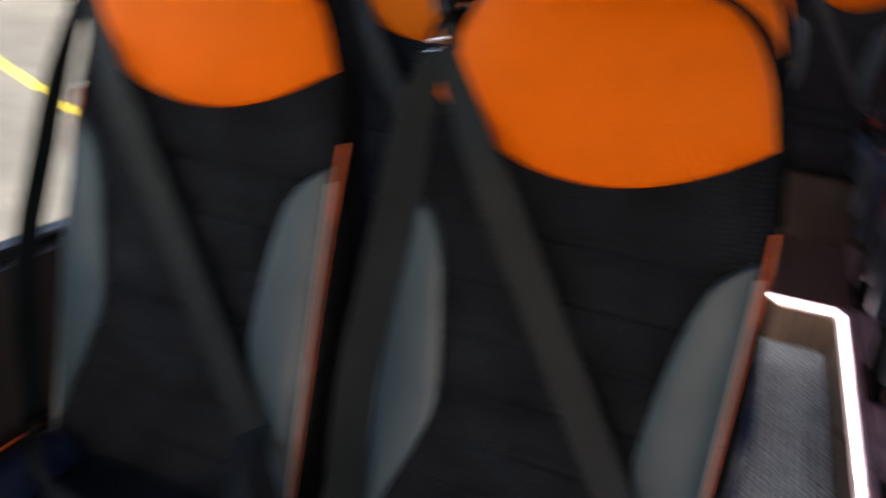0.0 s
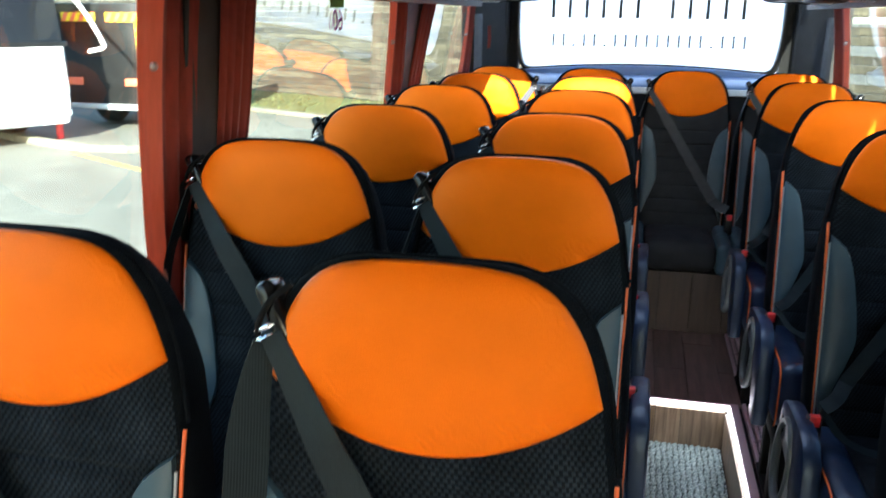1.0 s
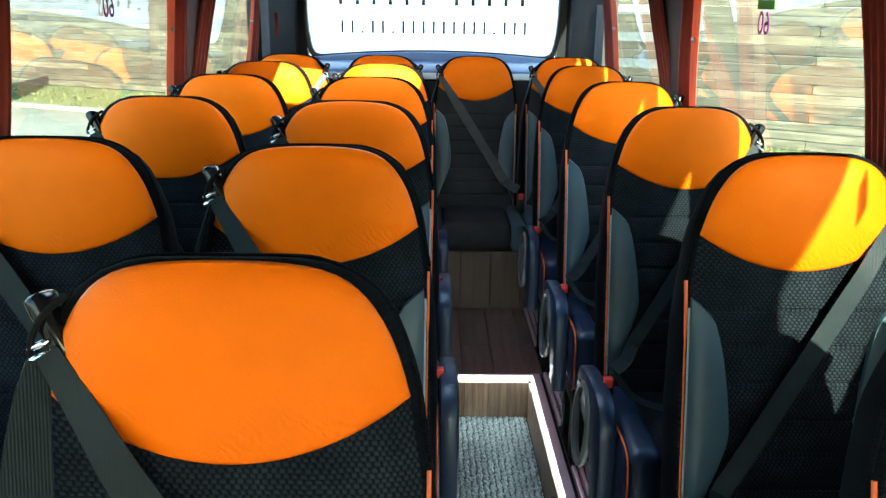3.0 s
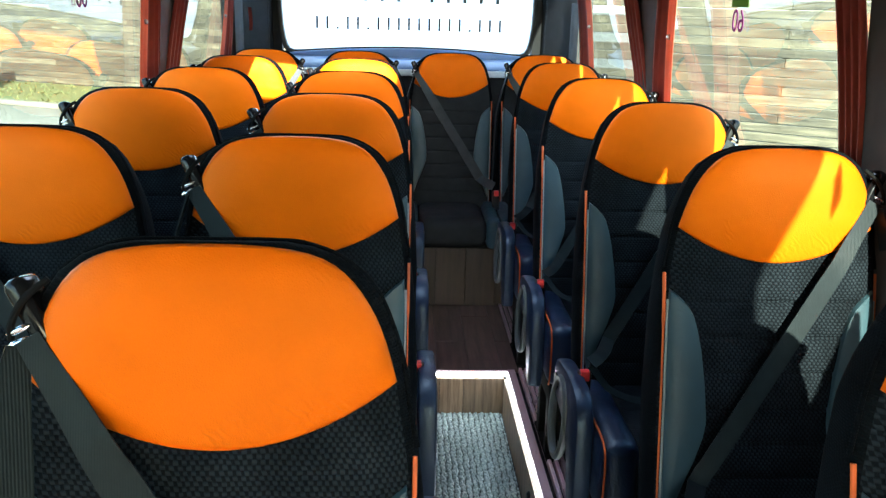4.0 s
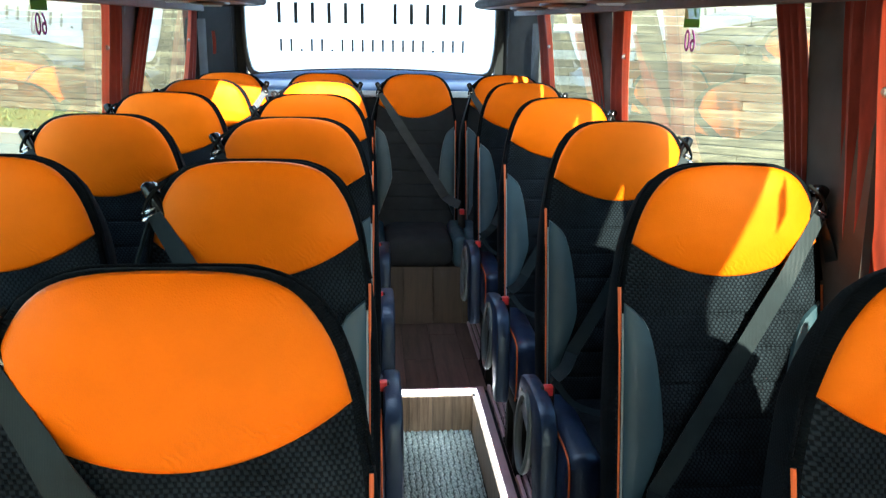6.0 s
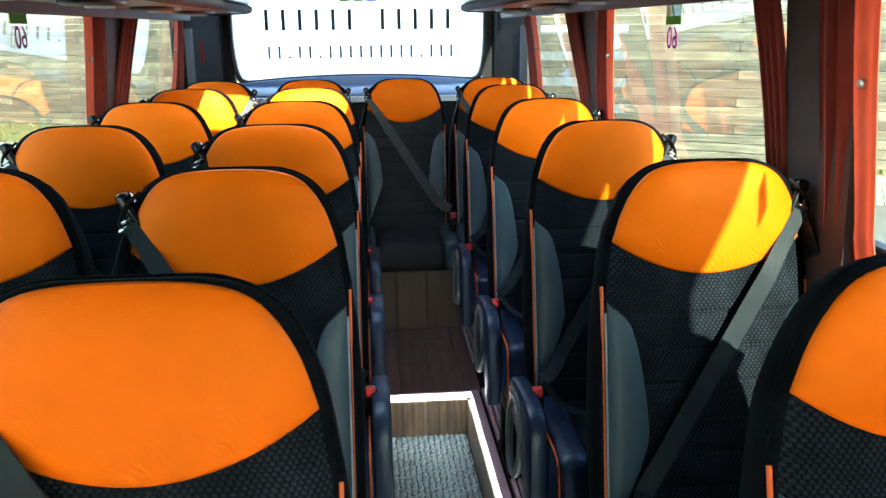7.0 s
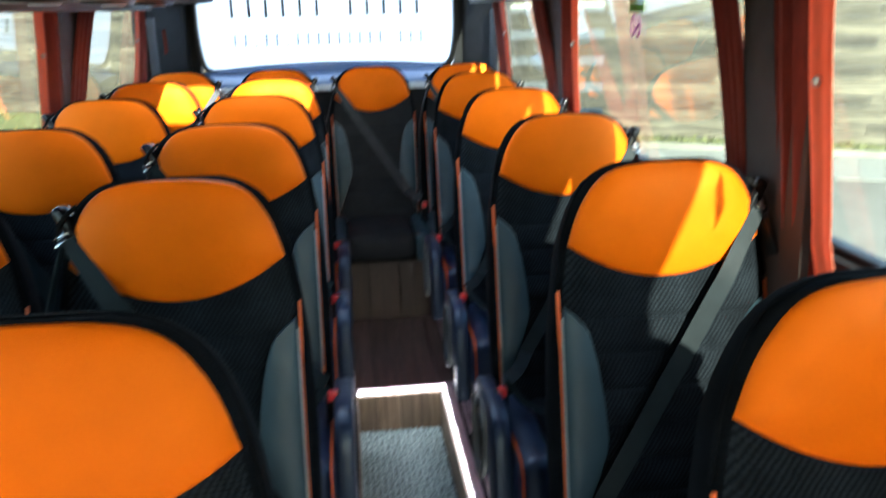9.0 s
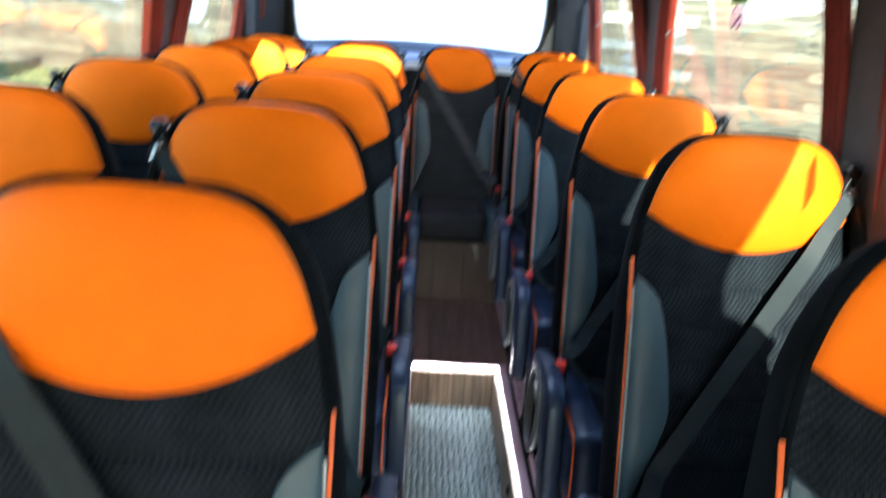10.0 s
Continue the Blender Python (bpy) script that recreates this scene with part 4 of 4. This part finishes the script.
single = build_seat("passenger_seat", TXT % "aisle armrest, standing singly", 1, -1, 0.60)
single.matrix_basis = pose(XR + 0.004, RROWS[0], 0)
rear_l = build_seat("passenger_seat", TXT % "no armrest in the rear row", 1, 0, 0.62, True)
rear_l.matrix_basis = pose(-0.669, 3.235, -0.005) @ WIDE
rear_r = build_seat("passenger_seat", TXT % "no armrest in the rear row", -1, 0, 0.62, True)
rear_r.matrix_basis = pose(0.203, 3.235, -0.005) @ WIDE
for y in ROWS[2:]:
    copy_thing(aisle, pose(XM, y, 0) @ WIDE)
for y in WROWS[1:]:
    copy_thing(wind, pose(XW - 0.021, y, 0) @ WIDE)
for y in RROWS[1:]:
    copy_thing(single, pose(XR, y, 0.0))
# timber-clad box under the rear row
bm = bmesh.new()
box(bm, -WALL + 0.01, WALL - 0.01, 3.086, 3.150, FLOOR + 0.001, 0.296)
plinth = thing("seat_plinth", "brown timber-clad box under the rear seats", "plinth")
plinth["kind"] = "structure"
part("core", bm, DARK, plinth, smooth=False)
bm = bmesh.new()
box(bm, -0.0715, 0.0715, 0, 0.010, 0, 0.292, 0.0012, 1)
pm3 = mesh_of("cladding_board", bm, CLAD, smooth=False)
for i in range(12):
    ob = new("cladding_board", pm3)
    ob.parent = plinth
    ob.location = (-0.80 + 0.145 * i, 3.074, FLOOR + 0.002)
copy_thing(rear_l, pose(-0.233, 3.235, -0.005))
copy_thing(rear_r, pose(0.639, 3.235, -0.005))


# ---- outside: yard, fence, parked vehicles ----
def ground_material(name, lo, hi, scale):
    m, nt, b = material(name, hi, 0.9, spec=0.2)
    v = coords(nt)
    a = ramp(nt, noise_tex(nt, v, scale, 8, 0.7), [(0.3, lo), (0.7, hi)])
    st = ramp(nt, noise_tex(nt, v, scale * 0.12, 5), [(0.35, (0.7,) * 3), (0.65, (1.08,) * 3)])
    nt.links.new(mixed(nt, 1.0, a, st, "MULTIPLY"), b.inputs["Base Color"])
    bump(nt, b, noise_tex(nt, v, scale * 20, 4), 0.4, 0.01)
    return m


YARD = ground_material("concrete_yard", (0.115, 0.115, 0.095), (0.185, 0.182, 0.155), 1.5)
GRASS = ground_material("rough_grass", (0.06, 0.075, 0.025), (0.16, 0.165, 0.07), 6.0)
KERB = ground_material("pale_kerb", (0.13, 0.13, 0.10), (0.21, 0.205, 0.165), 6.0)
BLOCK = plain("grey_block", (0.13, 0.135, 0.115), 0.9, 0, 20, 0.2, 0.5)
FENCE = timber("weathered_board", (0.016, 0.0145, 0.0098), (0.102, 0.094, 0.066), 0.8, (0.35, 6, 11), 0.0, (0.55, 1.3))
fn = FENCE.node_tree
knot = fn.nodes.new("ShaderNodeTexVoronoi")
knot.inputs["Scale"].default_value = 2.6
fn.links.new(coords(fn, (0.8, 1, 2.4)), knot.inputs["Vector"])
fb = fn.nodes["Principled BSDF"].inputs["Base Color"]
ring = ramp(fn, math_node(fn, "ADD", knot.outputs["Distance"], math_node(fn, "MULTIPLY", noise_tex(fn, coords(fn, (1, 1, 3)), 16.0, 5), 0.35)), [(0.26, (0.30, 0.27, 0.22)), (0.36, (1.0, 1.0, 1.0)), (0.62, (0.85, 0.82, 0.76)), (0.85, (1.35, 1.32, 1.25))])
fn.links.new(mixed(fn, 1.0, fb.links[0].from_socket, ring, "MULTIPLY"), fb)
bm = bmesh.new()
vs = [bm.verts.new(p) for p in ((-400, -400, GROUND), (400, -400, GROUND), (400, 400, GROUND), (-400, 400, GROUND))]
bm.faces.new(vs)
solid("ground", bm, YARD, "pale sunlit concrete yard", "ground", "structure", smooth=False)


def fence(a, b, height, length):
    """Boards one above another along the line from a to b."""
    a, b = Vector(a), Vector(b)
    f = thing("wooden_fence", "tall weathered horizontal-board timber fence", "fence", "yard fences")
    way = (b - a).normalized()
    turn = math.degrees(math.atan2(way.y, way.x))
    h = 0.142
    bm = bmesh.new()
    box(bm, 0.0015, length - 0.0015, -0.014, 0.014, 0.002, h - 0.004, 0.011, 1)
    me = mesh_of("board", bm, FENCE, smooth=False)
    rn = random.Random(int(length * 100))
    n = int((b - a).length / length)
    for i in range(n):
        for j in range(int(height / h)):
            ob = new("board", me)
            ob.parent = f
            p = a + way * ((i + (0, 0.37, 0.71)[j % 3]) * length)
            ob.matrix_basis = pose(p.x, p.y, GROUND + 0.05 + j * h, rn.uniform(-1.5, 1.5), 0, turn)
    for i in range(n + 1):
        p = a + way * (i * length)
        bm = bmesh.new()
        box(bm, -0.05, 0.05, 0.016, 0.11, 0, height + 0.05, 0.005, 1, pose(p.x, p.y, GROUND, 0, 0, turn))
        part("post", bm, FENCE, f, smooth=False)


LEFT_RUN = ((-25.0, 27.3), (-2.0, 17.5))
RIGHT_RUN = ((0.6, 15.0), (17.0, 5.25))


def along(run, x, y, z=0.0):
    """A pose at x along a fence line and y in front of it."""
    a, b = Vector(run[0]), Vector(run[1])
    w = (b - a).normalized()
    p = a + w * x - Vector((-w.y, w.x)) * y
    return pose(p.x, p.y, GROUND + z, 0, 0, math.degrees(math.atan2(w.y, w.x)))


fence(*LEFT_RUN, 3.4, 6.0)
fence(*RIGHT_RUN, 3.4, 6.0)
for run, near, far in ((LEFT_RUN, 0.03, 3.2), (RIGHT_RUN, 0.03, 0.75)):
    n = (Vector(run[1]) - Vector(run[0])).length
    bm = bmesh.new()
    box(bm, 0, n, -far, -near, 0, 0.04, 0.01, 1, along(run, 0, 0))
    solid("grass_verge", bm, GRASS, "rough grass verge along the fence foot", "grass", "structure")
    bm = bmesh.new()
    box(bm, 0, n, -far - 0.22, -far - 0.004, 0, 0.09, 0.02, 2, along(run, 0, 0))
    solid("kerb", bm, KERB, "pale concrete kerb edging the verge", "kerb", "structure")

# tufts of grass on both verges
rn = random.Random(11)
bm = bmesh.new()
for i in range(2600):
    if i % 2:
        p = along(RIGHT_RUN, rn.uniform(1, 13), rn.uniform(0.05, 0.7), 0.04).translation
    else:
        p = along(LEFT_RUN, rn.uniform(8, 25), rn.uniform(0.05, 3.1), 0.04).translation
    a = rn.uniform(0, 6.28)
    w = Vector((math.cos(a), math.sin(a), 0)) * rn.uniform(0.01, 0.03)
    tip = p + Vector((rn.uniform(-0.08, 0.08), rn.uniform(-0.08, 0.08), rn.uniform(0.03, 0.10)))
    bm.faces.new([bm.verts.new(p - w), bm.verts.new(p + w), bm.verts.new(tip)])
solid("grass_tufts", bm, GRASS, "ragged green grass tufts on the verges", "grass", "stuff", smooth=False)

# block paving beside the kerb
paving = thing("block_paving", "grey rectangular block paving in straight courses", "paving")
paving["kind"] = "structure"
bm = bmesh.new()
box(bm, -0.147, 0.147, -0.097, 0.097, 0, 0.022, 0.006, 1)
pb = mesh_of("paver", bm, BLOCK, smooth=False)
for i in range(8):
    for j in range(36):
        ob = new("paver", pb)
        ob.parent = paving
        ob.matrix_basis = along(RIGHT_RUN, 1.5 + 0.3 * j + (0.15 if i % 2 else 0), 1.08 + 0.2 * i, rn.uniform(0, 0.004))

WHITE = plain("white_paint", (0.80, 0.81, 0.80), 0.25, 0, 4, 0.04, 0.0, 0.4)
BODY = plain("black_paint", (0.010, 0.010, 0.010), 0.35, 0, 6, 0.3, 0.1)
YEL = plain("yellow_reflector", (0.85, 0.60, 0.02), 0.4, 0, 10, 0.1, 0.0)
REDR = plain("red_reflector", (0.80, 0.16, 0.08), 0.4, 0, 10, 0.1, 0.0)
RUBBER = plain("tyre_rubber", (0.02, 0.02, 0.02), 0.8, 0, 30, 0.2, 0.3)
LAMPG = plain("lamp_glass", (0.55, 0.57, 0.58), 0.12, 0.3, 10, 0.1, 0.0)


def wheel(parent, x, y, r, w):
    z = GROUND + r
    prof = [(r * 0.62, -w / 2), (r * 0.93, -w / 2), (r, -w * 0.36), (r, w * 0.36), (r * 0.93, w / 2), (r * 0.62, w / 2)]
    bm = bmesh.new()
    loft(bm, [[(x + o, y + q * math.cos(t), z + q * math.sin(t)) for q, o in prof] for t in [2 * math.pi * i / 28 for i in range(29)]], cap=False)
    wh = part("wheel", bm, RUBBER, parent, "black rubber tyre")
    bm = tube(bmesh.new(), [(x - w * 0.3, y, z), (x + w * 0.3, y, z)], r * 0.63, 20)
    part("rim", bm, LAMPG, wh)


def coach(x0, x1, y0, y1):
    c = thing("parked_coach", "white parked coach with a dark windscreen", "coach", at=pose(-9.25, 11.65, 0, 0, 0, 66.5))
    zb, zm, zt = GROUND + 0.31, 0.78, GROUND + 3.3
    bm = bmesh.new()
    lo = []
    for z, n in ((zb, 0.10), (zb + 0.15, 0.02), (0.1, 0.0), (zm - 0.02, 0.05), (zm, 0.06)):
        lo.append([(x0 + 0.12, y0 + n, z), (x1 - 0.12, y0 + n, z), (x1, y0 + n + 0.16, z), (x1, y1, z), (x0, y1, z), (x0, y0 + n + 0.16, z)])
    loft(bm, lo)
    part("body", bm, WHITE, c, "white lower bodywork")
    bm = bmesh.new()
    box(bm, x0 + 0.05, x1 - 0.05, y0 + 0.55, y1 - 0.05, zm, zt - 0.45)
    part("side_windows", bm, GLOSS, c, "dark side glazing")
    bm = bmesh.new()
    lo = [[(x0 + 0.10, y0 + 0.07 + n, z), (x1 - 0.10, y0 + 0.07 + n, z), (x1 - 0.03, y0 + 0.54, z), (x0 + 0.03, y0 + 0.54, z)] for z, n in ((zm + 0.06, 0.0), (1.5, 0.10), (zt - 0.45, 0.3))]
    loft(bm, lo)
    part("windscreen", bm, GLOSS, c, "dark reflective windscreen")
    bm = bmesh.new()
    box(bm, x0, x1, y0 + 0.30, y1, zt - 0.45, zt, 0.12, 3)
    part("roof", bm, WHITE, c, "white roof dome")
    bm = bmesh.new()
    box(bm, x0 + 0.02, x1 - 0.02, y0 + 0.04, y0 + 0.5, zm - 0.01, zm + 0.07, 0.01, 1)
    part("scuttle", bm, BLACK, c, "black wiper scuttle")
    for k in (0, 1):
        x = x1 - 0.10 if k else x0 + 0.10
        s = -1 if k else 1
        bm = bmesh.new()
        box(bm, min(x, x + s * 0.42), max(x, x + s * 0.42), y0 - 0.03, y0 + 0.1, -0.02, 0.24, 0.04, 2)
        part("headlight", bm, LAMPG, c, "clear headlamp")
        bm = bmesh.new()
        box(bm, min(x, x + s * 0.16), max(x, x + s * 0.16), y0 - 0.02, y0 + 0.1, -0.36, -0.27, 0.02, 2)
        part("fog_lamp", bm, LAMPG, c)
        xm = x1 if k else x0
        pts = [(xm + s * 0.20, y0 + 0.10, 1.95), (xm + s * 0.15, y0 - 0.54, 1.50), (xm + s * 0.05, y0 - 0.77, 1.16), (xm - s * 0.02, y0 - 0.92, 0.86), (xm - s * 0.02, y0 - 0.94, 0.78), (xm + s * 0.04, y0 - 0.80, 0.74), (xm + s * 0.08, y0 - 0.69, 0.72)]
        part("mirror_arm", tube(bmesh.new(), smooth_path(pts, 4), [0.030] * 17 + [0.036] * 8, 8), WHITE, c, "white mirror arm")
        wheel(c, x0 + 0.15 if not k else x1 - 0.15, y0 + 1.9, 0.48, 0.28)
        wheel(c, x0 + 0.15 if not k else x1 - 0.15, y1 - 1.6, 0.48, 0.28)
    bm = bmesh.new()
    box(bm, x0 + 0.7, x1 - 0.7, y0 - 0.012, y0 + 0.05, -0.42, -0.30, 0.004, 1)
    part("plate_bar", bm, PALE, c, "pale blank plate")


coach(-2.45, 0.0, 0.0, 7.4)
gear = thing("running_gear", "black wheels and chassis carrying the coach body", "chassis")
part("chassis", rbox(-0.80, 0.80, FRONT + 0.3, REAR - 0.3, -0.52, -0.452, r=0.01), STEEL, gear)
for y in (-2.0, 2.6):
    part("axle", tube(bmesh.new(), [(-0.72, y, GROUND + 0.34), (0.72, y, GROUND + 0.34)], 0.05, 10), STEEL, gear)
    for x in (-0.80, 0.80):
        wheel(gear, x, y, 0.34, 0.22)


def lorry(x0, x1, y0, y1):
    c = thing("parked_lorry", "black box lorry with red and yellow chevron strips", "lorry")
    zb, zt = GROUND + 0.42, 1.48
    bm = bmesh.new()
    box(bm, x0, x1, y0, y1, zb, zt, 0.03, 2)
    part("body", bm, BODY, c, "black box body")
    bm = bmesh.new()
    box(bm, x0 + 0.2, x1 - 0.2, y0 + 0.1, y1, GROUND + 0.36, zb)
    part("chassis", bm, BLACK, c)
    for a, b, z0, z1, n, up in ((-10.54, -9.835, 1.15, 1.315, 4, 0), (-9.62, -8.945, 1.15, 1.315, 4, 0), (-9.03, -8.87, 0.49, 1.13, 4, 1), (-9.03, -8.87, -0.35, 0.29, 4, 1)):
        bm = bmesh.new()
        box(bm, a, b, y0 - 0.006, y0 - 0.001, z0, z1)
        st = part("marker_strip", bm, YEL, c, "yellow reflective strip", smooth=False)
        for i in range(n):
            bm = bmesh.new()
            if up:
                h = (z1 - z0) / n
                q = [(a + 0.004, z0 + i * h), (b - 0.004, z0 + i * h + 0.35 * h), (b - 0.004, z0 + i * h + 0.85 * h), (a + 0.004, z0 + i * h + 0.5 * h)]
            else:
                h = (b - a) / n
                q = [(a + i * h, z0 + 0.004), (a + i * h + 0.5 * h, z0 + 0.004), (a + i * h + 0.95 * h, z1 - 0.004), (a + i * h + 0.45 * h, z1 - 0.004)]
            loft(bm, [[(x, y0 - 0.007, z) for x, z in q], [(x, y0 - 0.010, z) for x, z in q]])
            part("chevron", bm, REDR, st, "red chevron", smooth=False)
    for x in (x0 + 0.3, x1 - 0.3):
        bm = bmesh.new()
        box(bm, x - 0.16, x + 0.16, y0 - 0.05, y0 + 0.02, GROUND + 0.80, GROUND + 0.94, 0.015, 2)
        part("tail_lamp", bm, REDR, c, "red tail lamp")
        wheel(c, x, y0 + 1.1, 0.46, 0.30)
    bm = bmesh.new()
    box(bm, x0 + 0.1, x1 - 0.1, y0 - 0.10, y0 - 0.02, GROUND + 0.36, GROUND + 0.47, 0.02, 2)
    part("bumper", bm, LAMPG, c, "grey steel bumper bar")


lorry(-10.66, -8.84, 13.2, 17.0)
line = [(-11.2, 11.75), (-10.25, 11.28), (-9.42, 10.93), (-8.48, 10.66), (-7.74, 10.74), (-7.36, 11.05), (-7.15, 11.9)]
kerb = thing("yard_kerb", "pale concrete kerb stones round a paved corner", "kerb")
kerb["kind"] = "structure"
for (ax, ay), (bx, by) in zip(line, line[1:]):
    n = math.hypot(bx - ax, by - ay)
    bm = bmesh.new()
    box(bm, 0.006, n - 0.006, 0, 0.16, -0.02, 0.115, 0.02, 2, pose(ax, ay, GROUND, 0, 0, math.degrees(math.atan2(by - ay, bx - ax))))
    part("kerb_stone", bm, KERB, kerb)
post = thing("yard_post", "short red painted steel post", "post")
part("shaft", tube(bmesh.new(), [(-9.75, 11.80, GROUND), (-9.75, 11.80, GROUND + 0.45), (-9.75, 11.80, GROUND + 0.5)], [0.06, 0.06, 0.04], 12), RED, post)
m = plain("yellow_line_paint", (0.70, 0.55, 0.06), 0.8, 0, 10, 0.3, 0.1)
bm = bmesh.new()
box(bm, 0.2, 6.0, -0.05, 0.05, 0.002, 0.006, 0, 1, pose(-8.75, 10.62, GROUND, 0, 0, -29))
box(bm, -2.5, 5.0, -0.05, 0.05, 0.002, 0.006, 0, 1, pose(-7.4, 5.6, GROUND, 0, 0, -27))
solid("yard_line", bm, m, "worn yellow painted line on concrete", "line", "structure", smooth=False)


# ---- stickers on the side windows ----
def sticker(s, y, up=0.0, whole=True):
    """A sticker on the leaning glass, with the figure under its square."""
    wide = 0.058 if whole else 0.035
    k = thing("window_sticker", "green square sticker over a small purple number disc on glass", "sticker", "window stickers")
    x = s * (0.930 - (1.34 + up - 0.93) * math.tan(radians(LEAN[s])))
    for nm, y0, y1, z0, z1, mt in (("square", y - wide, y + wide, 1.352, 1.422, INK_GREEN), ):
        bm = bmesh.new()
        box(bm, *sorted((x, x + s * 0.002)), y0, y1, z0 + up, z1 + up, 0.0005, 1)
        part(nm, bm, mt, k, smooth=False)
    if not whole:
        return
    cu = bpy.data.curves.new("number", "FONT")
    cu.body = "60"
    cu.size = 0.085
    cu.extrude = 0.0008
    cu.align_x = "CENTER"
    flat = bpy.data.objects.new("number", cu)
    me = bpy.data.meshes.new_from_object(flat)
    bpy.data.objects.remove(flat)
    me.materials.append(INK_PURPLE)
    ob = new("number", me)
    ob.parent = k
    ob.matrix_basis = Matrix.Translation((x, y, 1.288 + up)) @ pose(0, 0, 0, 90, 0, 90 * s)
    tagged(ob, "purple speed figure facing outward")


INK_PURPLE = velvet("purple_sticker", (0.30, 0.04, 0.24), 0.5)
sticker(1, 1.56)
sticker(-1, 1.66, 0.020)
sticker(1, -0.215, 0.093, False)
